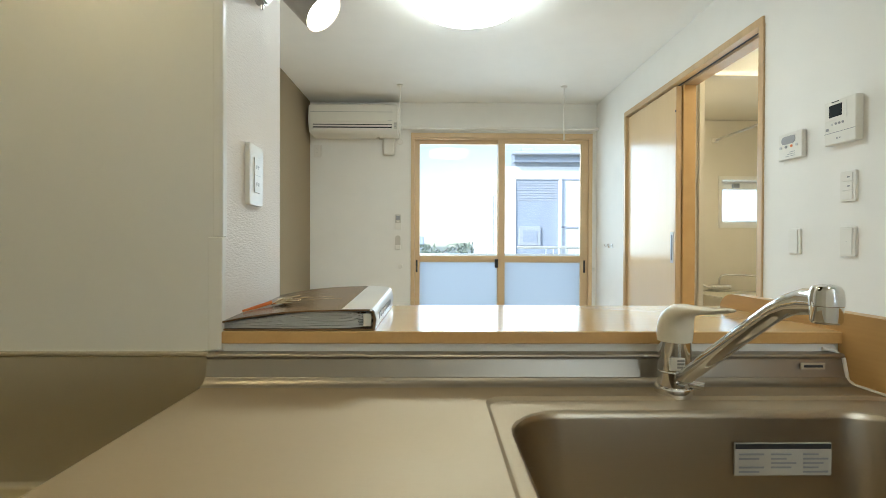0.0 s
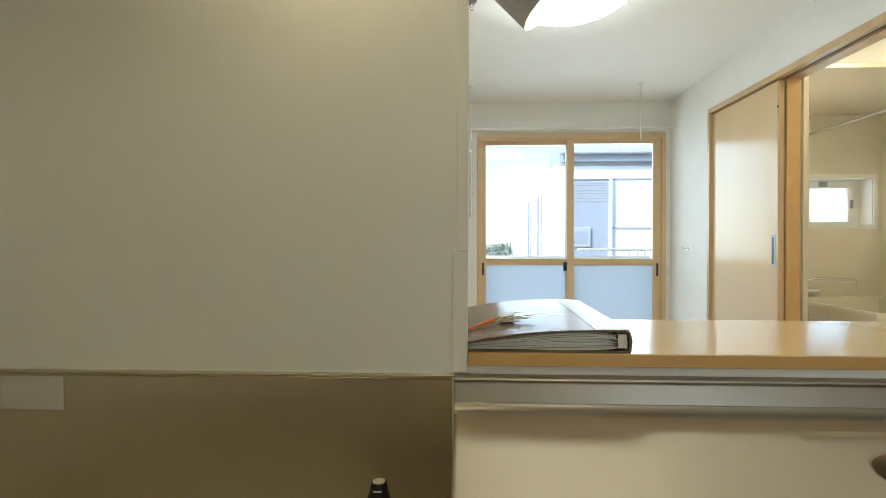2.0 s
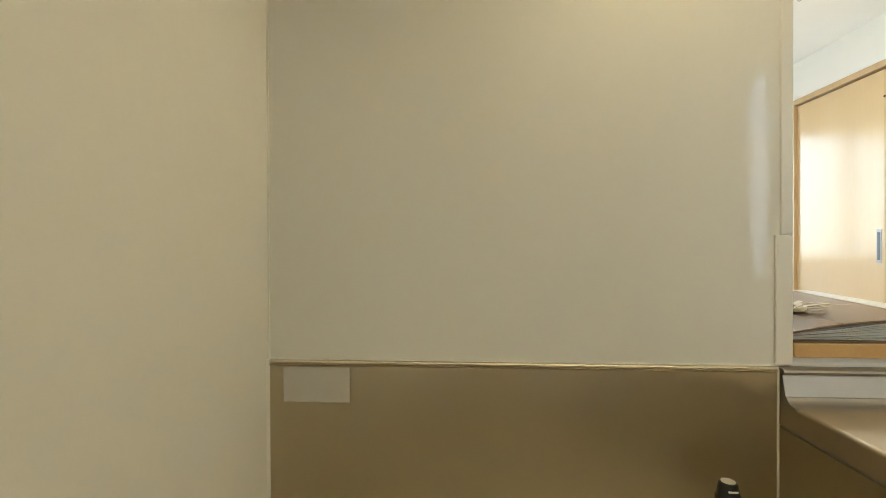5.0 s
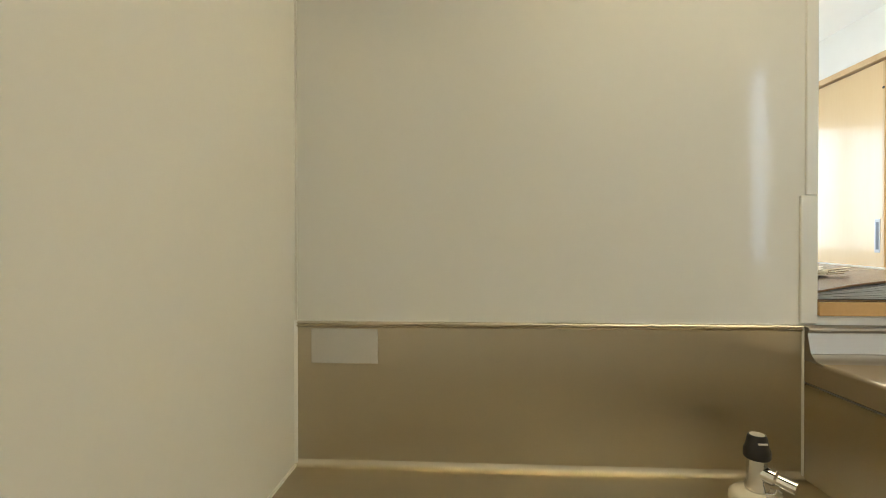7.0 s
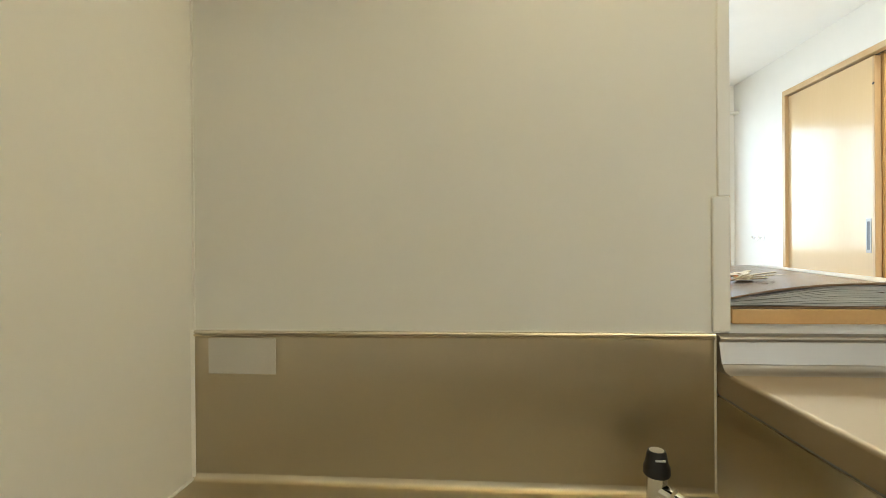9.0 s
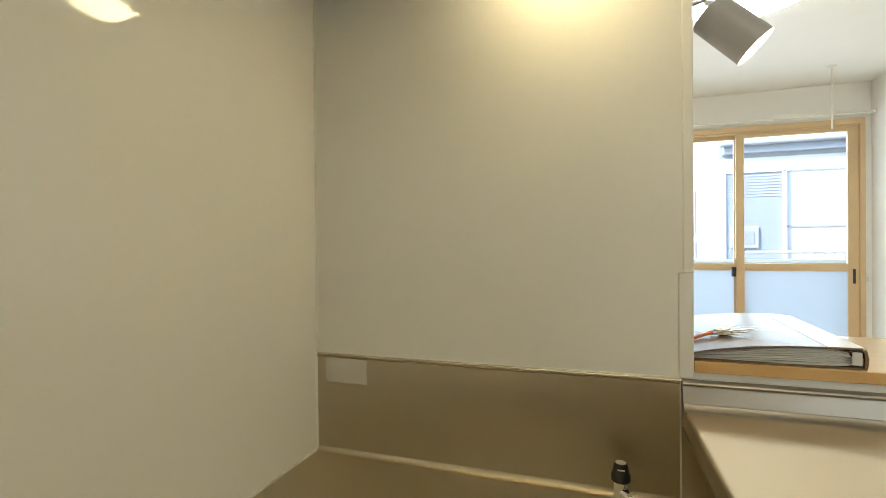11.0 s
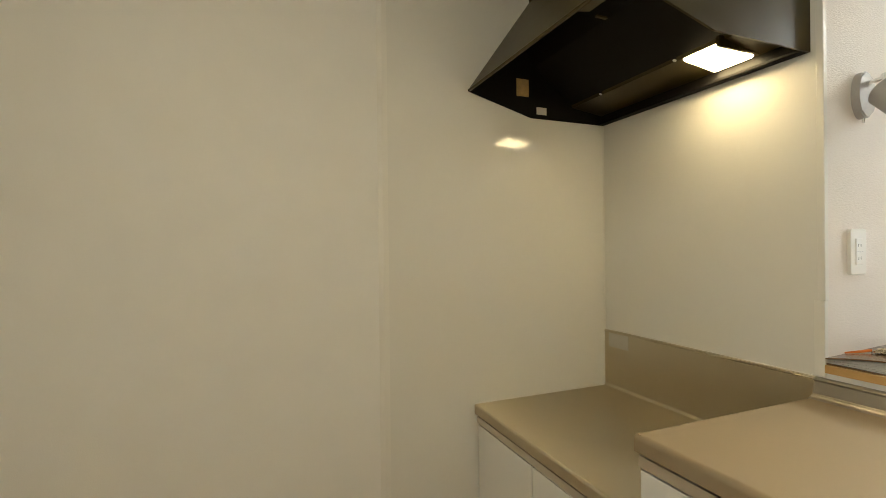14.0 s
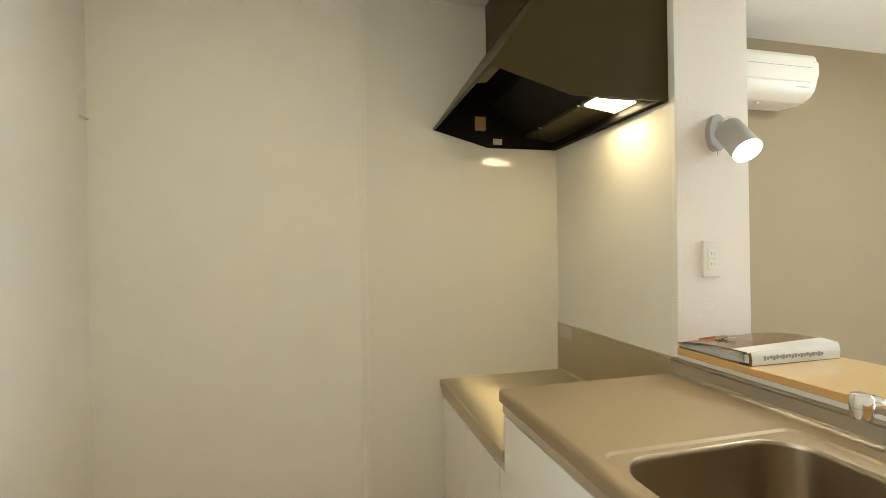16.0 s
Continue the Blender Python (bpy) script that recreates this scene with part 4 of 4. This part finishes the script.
part("latch", boxed((sx1 - 0.030, YH + 0.095, 1.42), (sx1 - 0.012, YH + 0.112, 1.49), 0.003), GREY, w2)
tub = thing("bathtub", (2.55, 3.4, 0), "cream bathtub with a flat rim along the wall", "bathtub")
bm = bmesh.new()
o = [(2.02 + 0.0, YA + 0.05), (2.92, YA + 0.05), (2.92, YH - 0.005), (2.02, YH - 0.005)]
loft(bm, [[(x, y, 0) for x, y in o], [(x, y, 0.66) for x, y in o], [(2.47 + (x - 2.47) * 0.985, 3.44 + (y - 3.44) * 0.985, 0.69) for x, y in o],
          [(2.47 + (x - 2.47) * 0.86, 3.44 + (y - 3.44) * 0.88, 0.685) for x, y in o], [(2.47 + (x - 2.47) * 0.76, 3.44 + (y - 3.44) * 0.76, 0.2) for x, y in o]])
part("shell", bm, CREAM, tub, "", True)
part("label", boxed((2.0155, 3.30, 0.48), (2.0195, 3.50, 0.62)), SPINE, tub, "pale notice with red print")
for k in range(3):
    part("line", boxed((2.0140, 3.32, 0.505 + 0.03 * k), (2.0155, 3.46, 0.513 + 0.03 * k)), ORANGE, tub)
bf = thing("bath_tap", (2.32, YH - 0.02, 0.72), "chrome swivel bath tap on the wall", "tap")
part("body", tube(bmesh.new(), [(2.22, YH - 0.045, 0.73), (2.40, YH - 0.045, 0.73)], 0.022, 18), CHROME, bf, "", True)
part("spout", tube(bmesh.new(), [(2.30, YH - 0.05, 0.74), (2.30, YH - 0.06, 0.80), (2.315, YH - 0.07, 0.83), (2.36, YH - 0.08, 0.838), (2.58, YH - 0.14, 0.835), (2.615, YH - 0.15, 0.825), (2.62, YH - 0.15, 0.79)], 0.009, 12), CHROME, bf, "", True)
part("hose", tube(bmesh.new(), [(2.24, YH - 0.07, 0.73), (2.15, YH - 0.12, 0.74), (2.02, YH - 0.10, 0.80), (1.90, YH - 0.06, 0.92), (1.84, YH - 0.04, 1.05), (1.82, YH - 0.03, 1.2)], 0.008, 10), WHITE, bf, "white shower hose", True)
rod = thing("drying_rod", (2.28, 3.4, 2.0), "slim steel drying rod under the bathroom ceiling", "rod")
part("bar", tube(bmesh.new(), [(2.28, YA + 0.03, 2.0), (2.28, YH - 0.002, 2.0)], 0.010, 14), ALU, rod, "", True)
part("bracket", boxed((2.262, YH - 0.04, 1.98), (2.298, YH, 2.02), 0.003), WHITE, rod)
bl = thing("washroom_lamp", (2.05, 2.40, H), "slim opal washroom ceiling lamp, lit", "ceiling lamp")
part("shade", boxed((1.84, 2.37, H - 0.035), (2.26, 2.43, H), 0.01, 3), OPAL, bl, "glowing opal shade", True)

# ---- balcony window ----
wn1 = thing("window_1", (0.466, YF, 0), "wood-toned aluminium sliding balcony window with two leaves", "window", "", "structure")
WX0, WX1, WZ = -0.376, 1.308, 2.12
for nm, lo, hi in (("frame_head", (WX0, 2.075), (WX1, WZ)), ("frame_sill", (WX0, 0.0), (WX1, 0.05)), ("frame_jamb", (WX0, 0.05), (WX0 + 0.035, 2.075)), ("frame_jamb", (WX1 - 0.035, 0.05), (WX1, 2.075))):
    part(nm, boxed((lo[0], YF - 0.012, lo[1]), (hi[0], YF + 0.11, hi[1]), 0.003), SASH, wn1)
part("frame_ridge", boxed((WX0 + 0.03, YF - 0.004, 2.060), (WX1 - 0.03, YF + 0.02, 2.075), 0.002), SASH, wn1)


def leaf_of(x0, x1, g0, g1, y):
    lf = part("sash", boxed((x0, y, 0.05), (g0, y + 0.03, 2.075), 0.003), SASH, wn1)
    part("stile", boxed((g1, y, 0.05), (x1, y + 0.03, 2.075), 0.003), SASH, lf)
    part("top_rail", boxed((g0, y, 2.027), (g1, y + 0.03, 2.075), 0.002), SASH, lf)
    part("middle_rail", boxed((g0, y - 0.002, 0.925), (g1, y + 0.032, 0.985), 0.003), SASH, lf)
    part("bottom_rail", boxed((g0, y, 0.05), (g1, y + 0.03, 0.13), 0.002), SASH, lf)
    part("pane", boxed((g0 - 0.005, y + 0.013, 0.98), (g1 + 0.005, y + 0.017, 2.03)), GLASS, lf, "clear pane").visible_shadow = False
    part("lower_pane", boxed((g0 - 0.005, y + 0.013, 0.125), (g1 + 0.005, y + 0.017, 0.93)), FROST, lf, "frosted lower pane").visible_shadow = False
    return lf


l1 = leaf_of(WX0 + 0.035, 0.495, -0.295, 0.432, YF + 0.045)
l2 = leaf_of(0.437, WX1 - 0.035, 0.498, 1.203, YF + 0.008)
part("pull", boxed((-0.330, YF + 0.043, 0.83), (-0.314, YF + 0.046, 0.945)), DARK, l1, "dark finger pull")
part("pull", boxed((1.232, YF + 0.0055, 0.83), (1.250, YF + 0.009, 0.945)), DARK, l2, "dark finger pull")
lt = part("latch", boxed((0.405, YF - 0.006, 0.875), (0.436, YF + 0.028, 0.955), 0.006), DARK, l2, "black crescent latch")
cr = thing("curtain_rail", (0.44, YF - 0.1, 2.13), "white double curtain rail over the window", "curtain rail")
for dy in (0.05, 0.10):
    part("rail", boxed((-0.452, YF - dy - 0.010, 2.135), (1.325, YF - dy + 0.006, 2.152), 0.003), WHITE, cr)
for x0 in (-0.30, 0.43, 1.10):
    part("bracket", boxed((x0, YF - 0.115, 2.150), (x0 + 0.03, YF, 2.160), 0.002), WHITE, cr)
part("end_cap", boxed((-0.460, YF - 0.115, 2.130), (-0.446, YF - 0.04, 2.156), 0.003), WHITE, cr)
part("end_cap", boxed((1.318, YF - 0.115, 2.130), (1.332, YF - 0.04, 2.156), 0.003), WHITE, cr)


def pole(x, y, hoop):
    p = thing("drying_pole_hanger", (x, y, H), "slim white ceiling hanger for a laundry pole", "pole hanger", "ceiling hangers")
    part("flange", tube(bmesh.new(), [(x, y, H), (x, y, H - 0.006), (x, y, H - 0.014)], [0.026, 0.026, 0.012], 20), WHITE, p, "", True)
    part("stem", tube(bmesh.new(), [(x, y, H - 0.01), (x, y, 2.10), (x, y, 2.098), (x, y, 1.955)], [0.0045, 0.0045, 0.006, 0.006], 12), WHITE, p, "", True)
    if hoop:
        part("ring", tube(bmesh.new(), [(x + 0.022 * math.cos(radians(a)), y, 1.935 + 0.022 * math.sin(radians(a))) for a in range(0, 361, 20)], 0.004, 8), WHITE, p, "", True)
    return p


pole(-0.441, 3.785, True)
pole(0.915, 3.787, False)

# ---- air conditioners ----


def aircon(m, label, shut=False):
    """Built with its back on y = 0 and its front towards -y, 0.79 wide."""
    a = thing("air_conditioner", (0, 0, 0), label, "air conditioner", "air conditioners")
    prof = [(0, -0.13), (-0.17, -0.128), (-0.205, -0.10), (-0.215, -0.03), (-0.215, 0.10), (-0.205, 0.125), (-0.19, 0.135), (0, 0.137)]
    if shut:
        prof = [(0, -0.100), (-0.10, -0.103), (-0.145, -0.098), (-0.180, -0.082), (-0.204, -0.055), (-0.216, -0.015), (-0.219, 0.03), (-0.217, 0.085), (-0.211, 0.115), (-0.198, 0.130), (-0.18, 0.136), (0, 0.137)]
    bm = prism(bmesh.new(), prof, "x", -0.395, 0.395)
    bmesh.ops.bevel(bm, geom=[e for e in bm.edges if abs(e.verts[0].co.x) > 0.39 and abs(e.verts[1].co.x - e.verts[0].co.x) < 0.01], offset=0.012, segments=3, affect="EDGES")
    part("body", bm, WHITE, a, "", True)
    part("front_panel", boxed((-0.378, -0.2215 if shut else -0.220, -0.018 if shut else -0.028), (0.345, -0.213, 0.105 if shut else 0.118), 0.003), WHITE, a)
    part("panel_seam", boxed((-0.378, -0.2165, 0.056), (0.345, -0.2222, 0.058)), GREY, a)
    if shut:
        part("flap", prism(bmesh.new(), [(-0.2155, -0.022), (-0.2175, -0.024), (-0.2065, -0.0555), (-0.182, -0.084), (-0.146, -0.1005), (-0.144, -0.098), (-0.180, -0.080), (-0.203, -0.054)], "x", -0.350, 0.345), WHITE, a, "", True)
        part("name_mark", boxed((0.255, -0.2150, -0.044), (0.330, -0.2105, -0.039)), STICKER, a, "plain grey bar")
        part("indicator", boxed((0.360, -0.2165, 0.085), (0.385, -0.213, 0.089)), GREY, a)
        part("indicator", boxed((0.366, -0.2165, 0.020), (0.376, -0.213, 0.032)), GREY, a)
        part("drain_stub", tube(bmesh.new(), [(0.10, -0.12, -0.100), (0.10, -0.12, -0.112)], 0.012, 12), WHITE, a)
        a.matrix_basis = m
        return a
    part("outlet", boxed((-0.355, -0.2125, -0.092), (0.335, -0.200, -0.045)), DARK, a, "dark air outlet")
    part("louvre", boxed((-0.353, -0.218, -0.070), (0.333, -0.210, -0.056), 0.002), WHITE, a)
    part("louvre", boxed((-0.353, -0.214, -0.097), (0.333, -0.204, -0.081), 0.002), WHITE, a)
    part("indicator_panel", boxed((0.352, -0.2170, -0.09), (0.382, -0.212, -0.03), 0.001), STICKER, a)
    for k in range(3):
        part("mark", boxed((0.357, -0.2180, -0.045 - 0.012 * k), (0.376, -0.2165, -0.042 - 0.012 * k)), GREY, a)
    part("name_mark", boxed((0.300, -0.2212, -0.020), (0.335, -0.2195, -0.013)), ALU, a, "plain grey bar")
    part("drain_stub", tube(bmesh.new(), [(0.20, -0.06, -0.13), (0.20, -0.06, -0.142)], 0.012, 12), WHITE, a)
    a.matrix_basis = m
    return a


aircon(pose(-0.868, YF, 2.19), "white wall air conditioner beside the balcony window")
aircon(pose(XL, 1.745, 2.105, 0, 0, 90), "white wall air conditioner on the taupe wall, flap shut", True)
sv = thing("pipe_sleeve_cover", (-0.577, YF, 1.99), "white cover over the air conditioner's wall sleeve", "pipe cover")
part("cover", boxed((-0.632, YF - 0.055, 1.905), (-0.520, YF, 2.075), 0.022, 4), WHITE, sv, "", True)
co = wall_plate("wall_outlet", pose(-1.235, YF, 1.945, 0, 0, 0), 0.070, 0.115, "white outlet under the air conditioner with a plug", "outlet", SOCKET)
part("plug", boxed((-0.016, -0.034, 0.002), (0.016, -0.010, 0.034), 0.005), WHITE, co)
part("cord", tube(bmesh.new(), [(0, -0.03, 0.03), (-0.012, -0.045, 0.07), (-0.02, -0.045, 0.11), (0.0, -0.04, 0.14)], 0.004, 8), WHITE, co, "", True)
rc = thing("remote_control", (-0.492, YF, 1.30), "grey air conditioner remote in a wall holder", "remote control")
part("holder", boxed((-0.522, YF - 0.020, 1.228), (-0.462, YF, 1.285), 0.004), WHITE, rc)
part("case", boxed((-0.518, YF - 0.016, 1.232), (-0.466, YF - 0.002, 1.365), 0.005), STICKER, rc, "", True)
part("display", boxed((-0.510, YF - 0.018, 1.315), (-0.474, YF - 0.0155, 1.352), 0.001), GREY, rc)
part("button", boxed((-0.502, YF - 0.0185, 1.292), (-0.482, YF - 0.0155, 1.302), 0.001), WHITE, rc)
rl = thing("lamp_remote", (-0.492, YF, 1.107), "slim rounded lamp remote in a wall holder", "remote control")
bm = prism(bmesh.new(), rounded(-0.494, 1.105, 0.024, 0.066, 0.022, 6), "y", YF - 0.018, YF)
part("case", bm, STICKER, rl, "", True)
part("holder", boxed((-0.520, YF - 0.021, 1.040), (-0.468, YF, 1.085), 0.006), WHITE, rl)
bl2 = thing("buzzer_plate", (-0.47, YF, 0.885), "tiny round white cover plate on the wall", "cover plate")
part("disc", tube(bmesh.new(), [(-0.47, YF, 0.885), (-0.47, YF - 0.010, 0.885)], [0.024, 0.021], 20), WHITE, bl2, "", True)
hk = thing("coat_hook", (XR, 3.923, 1.08), "small chrome double coat hook on the wall", "hook", "coat hooks")
part("plate", boxed((XR - 0.006, 3.913, 1.065), (XR, 3.933, 1.100), 0.002), CHROME, hk)
part("prong", tube(bmesh.new(), [(XR - 0.004, 3.923, 1.085), (XR - 0.03, 3.923, 1.078), (XR - 0.04, 3.923, 1.086), (XR - 0.042, 3.923, 1.098)], 0.005, 10), CHROME, hk, "", True)
copy_thing(hk, pose(XR, 3.845, 1.08))
wp = thing("window_stop", (1.328, YF, 0.86), "small white stopper beside the window", "stopper")
part("body", boxed((1.316, YF - 0.02, 0.845), (1.338, YF, 0.885), 0.004), WHITE, wp)

# ---- ceiling lamp ----
cl = thing("ceiling_lamp", (0.025, 2.335, H), "large round white LED ceiling lamp, lit", "ceiling lamp")
part("housing", tube(bmesh.new(), [(0.025, 2.335, H), (0.025, 2.335, H - 0.045), (0.025, 2.335, H - 0.050)], [0.268, 0.272, 0.270], 64), WHITE, cl, "", True)
part("diffuser", tube(bmesh.new(), [(0.025, 2.335, H - 0.046), (0.025, 2.335, H - 0.060), (0.025, 2.335, H - 0.085), (0.025, 2.335, H - 0.098), (0.025, 2.335, H - 0.104)], [0.266, 0.273, 0.268, 0.22, 0.06], 64), LED, cl, "glowing milky diffuser", True)

# ---- kitchen lamp, unseen, added to brighten the kitchen ----
kl = thing("added_kitchen_lamp", (0.0, -0.62, H), "added round white ceiling lamp, unseen, that brightens the kitchen", "ceiling lamp")
part("base", tube(bmesh.new(), [(0.0, -0.62, H), (0.0, -0.62, H - 0.02)], 0.10, 32), WHITE, kl, "", True)
part("shade", tube(bmesh.new(), [(0.0, -0.62, H - 0.015), (0.0, -0.62, H - 0.05), (0.0, -0.62, H - 0.06)], [0.12, 0.12, 0.09], 40), OPAL, kl, "glowing opal shade", True)

# ---- fan heater ----
ht = thing("fan_heater", (-0.9, 4.0, 0), "white fan heater with a slotted top grille by the wall", "heater")
part("case", boxed((-1.12, 3.90, 0.01), (-0.672, 4.14, 0.628), 0.02, 4), WHITE, ht, "", True)
part("panel", boxed((-1.08, 3.897, 0.545), (-0.80, 3.903, 0.600), 0.004), GREY, ht, "grey control strip")
for k in range(3):
    part("slat", boxed((-1.07, 3.893, 0.552 + 0.015 * k), (-0.81, 3.899, 0.560 + 0.015 * k)), ALU, ht)

# ---- hook by the back wall ----
nb = thing("wall_hook", (-1.262, YB, 1.80), "small pale adhesive hook in the wall corner", "hook")
part("plate", boxed((-1.290, YB, 1.775), (-1.245, YB + 0.003, 1.86), 0.001), WHITE, nb)
part("lip", tube(bmesh.new(), [(-1.290, YB + 0.004, 1.782), (-1.270, YB + 0.022, 1.775), (-1.245, YB + 0.004, 1.782)], 0.003, 8), STICKER, nb, "", True)

# ---- balcony and outdoors ----
bc = thing("balcony", (0.4, 5.0, -0.1), "pale concrete balcony with an aluminium railing", "balcony", "", "structure")
part("slab", boxed((-1.6, YF + 0.12, -0.2), (2.4, 5.5, -0.05)), CONCRETE, bc)
part("parapet", boxed((-1.6, 5.38, -0.05), (2.4, 5.5, 0.955)), CONCRETE, bc)
part("coping", boxed((-1.6, 5.35, 0.955), (2.4, 5.53, 0.985), 0.004), WHITE, bc)
part("handrail", tube(bmesh.new(), [(0.82, 5.44, 1.06), (2.4, 5.44, 1.06)], 0.018, 14), WHITE, bc)
for k in range(14):
    part("baluster", boxed((1.16 + k * 0.085, 5.432, 0.98), (1.172 + k * 0.085, 5.448, 1.05)), WHITE, bc)
setting("ground", boxed((-600, 5.6, -3.2), (600, 1400, -3.0)), GRASS, "flat town ground around the houses")


def house_window(house, lo, hi, y, frames):
    w = part("window", boxed((lo[0], y - 0.05, lo[1]), (hi[0], y - 0.02, hi[1])), SHUTTER, house, "grey shuttered window")
    for a, b in frames:
        part("window_bar", boxed((a[0], y - 0.08, a[1]), (b[0], y - 0.045, b[1])), RENDER_WALL, w)
    return w


hs = thing("neighbour_house", (4.0, 10.5, -3.0), "white rendered neighbouring house with grey windows and eave", "house")
HY = 8.25
part("wall", boxed((1.12, HY, -3.0), (7.0, 15.0, 2.50)), RENDER_WALL, hs)
rf = part("roof", prism(bmesh.new(), [(HY - 0.16, 2.715), (HY - 0.16, 2.755), (HY + 0.9, 2.98), (HY + 0.9, 2.50), (HY, 2.50), (HY, 2.715)], "x", 1.20, 7.3), ROOF, hs)
part("fascia", boxed((1.235, HY - 0.13, 2.560), (7.3, HY - 0.001, 2.713), 0.008), SHUTTER, rf)
part("gutter", tube(bmesh.new(), [(1.185, HY - 0.19, 2.700), (7.3, HY - 0.19, 2.715)], 0.035, 12), SIDING, rf)
for x0 in (1.42, 2.32):
    part("roof_vent", prism(bmesh.new(), [(HY + 0.10, 2.79), (HY + 0.14, 2.86), (HY + 0.30, 2.88), (HY + 0.34, 2.84)], "x", x0, x0 + 0.22), SIDING, rf)
w = house_window(hs, (1.27, 0.55), (2.06, 2.28), HY, [((1.25, 2.26), (2.10, 2.30)), ((2.04, 0.5), (2.09, 2.28)), ((1.25, 0.5), (1.275, 2.28))])
for k in range(8):
    part("slat", boxed((1.28, HY - 0.06, 2.20 - k * 0.045), (2.04, HY - 0.045, 2.225 - k * 0.045)), SIDING, w)
part("vent_frame", boxed((1.33, HY - 0.09, 1.08), (1.72, HY - 0.05, 1.42), 0.01), SIDING, w)
part("vent", boxed((1.40, HY - 0.10, 1.15), (1.65, HY - 0.085, 1.35)), SHUTTER, w)
part("wall_band", boxed((2.10, HY - 0.02, 1.40), (7.0, HY, 1.43)), SIDING, hs)
part("wall_band", boxed((2.10, HY - 0.02, 2.26), (7.0, HY, 2.29)), SIDING, hs)
for y0, z1 in ((9.2, 2.15), (10.6, 2.15), (12.9, 2.0), (14.2, 1.6)):
    w = part("window", boxed((1.085, y0, 0.3), (1.121, y0 + 0.75, z1)), DIM_GLASS, hs, "tall dark window")
    part("window_bar", boxed((1.06, y0 + 0.34, 0.3), (1.086, y0 + 0.42, z1)), CONCRETE, w)
    part("window_bar", boxed((1.06, y0, 1.20), (1.086, y0 + 0.34, 1.30)), CONCRETE, w)
    part("window_bar", boxed((1.05, y0 - 0.07, 0.25), (1.119, y0, z1 + 0.05)), RENDER_WALL, w)
    part("window_bar", boxed((1.05, y0 + 0.75, 0.25), (1.119, y0 + 0.82, z1 + 0.05)), RENDER_WALL, w)
far = thing("far_house", (-8, 40, -3), "pale distant house beyond the trees", "house")
part("wall", boxed((-16, 44, -3), (-2, 52, 0.6)), RENDER_WALL, far)
part("roof", prism(bmesh.new(), [(43.4, 0.6), (48, 2.0), (52.6, 0.6)], "x", -16.6, -1.4), ROOF, far)


def tree(x, y, z, seed):
    rnd = random.Random(seed)
    t = thing("tree", (x, y, -3), "leafy green tree top beyond the balcony", "tree", "trees")
    bm = tube(bmesh.new(), [(x, y, -3), (x + 0.1, y, -1.2), (x, y, z - 0.6)], [0.16, 0.11, 0.04], 10)
    for k in range(7):
        a = k * 2.4
        tube(bm, [(x, y, z - 1.4 + 0.1 * k), (x + 0.5 * math.cos(a), y + 0.5 * math.sin(a), z - 0.8 + 0.08 * k), (x + 0.9 * math.cos(a), y + 0.9 * math.sin(a), z - 0.4 + 0.06 * k)], [0.05, 0.03, 0.01], 6)
    part("trunk", bm, BARK, t)
    verts, faces = [], []
    for k in range(650):
        r, a, h = rnd.random() ** 0.5, rnd.random() * 6.283, rnd.random()
        rr = 0.8 * r * (0.5 + 0.5 * math.sin(h * 3.1)) * (0.8 + 0.3 * math.sin(3 * a + seed))
        c = Vector((x + rr * math.cos(a), y + rr * math.sin(a), z - 1.3 + 1.3 * h))
        u = Vector((rnd.gauss(0, 1), rnd.gauss(0, 1), rnd.gauss(0, 1))).normalized() * 0.07
        v = u.orthogonal().normalized() * 0.035
        i = len(verts)
        verts += [c - u, c + v, c + u, c - v]
        faces.append((i, i + 1, i + 2, i + 3))
    me = bpy.data.meshes.new("crown")
    me.from_pydata(verts, [], faces)
    me.materials.append(LEAF)
    ob = new("crown", me)
    ob.parent = t
    ob.matrix_parent_inverse = Matrix.Translation(-t.location)
    return t


tree(-0.55, 14.0, 1.1, 2)
tree(0.75, 15.0, 1.15, 5)
tree(-2.2, 16.0, 1.0, 9)
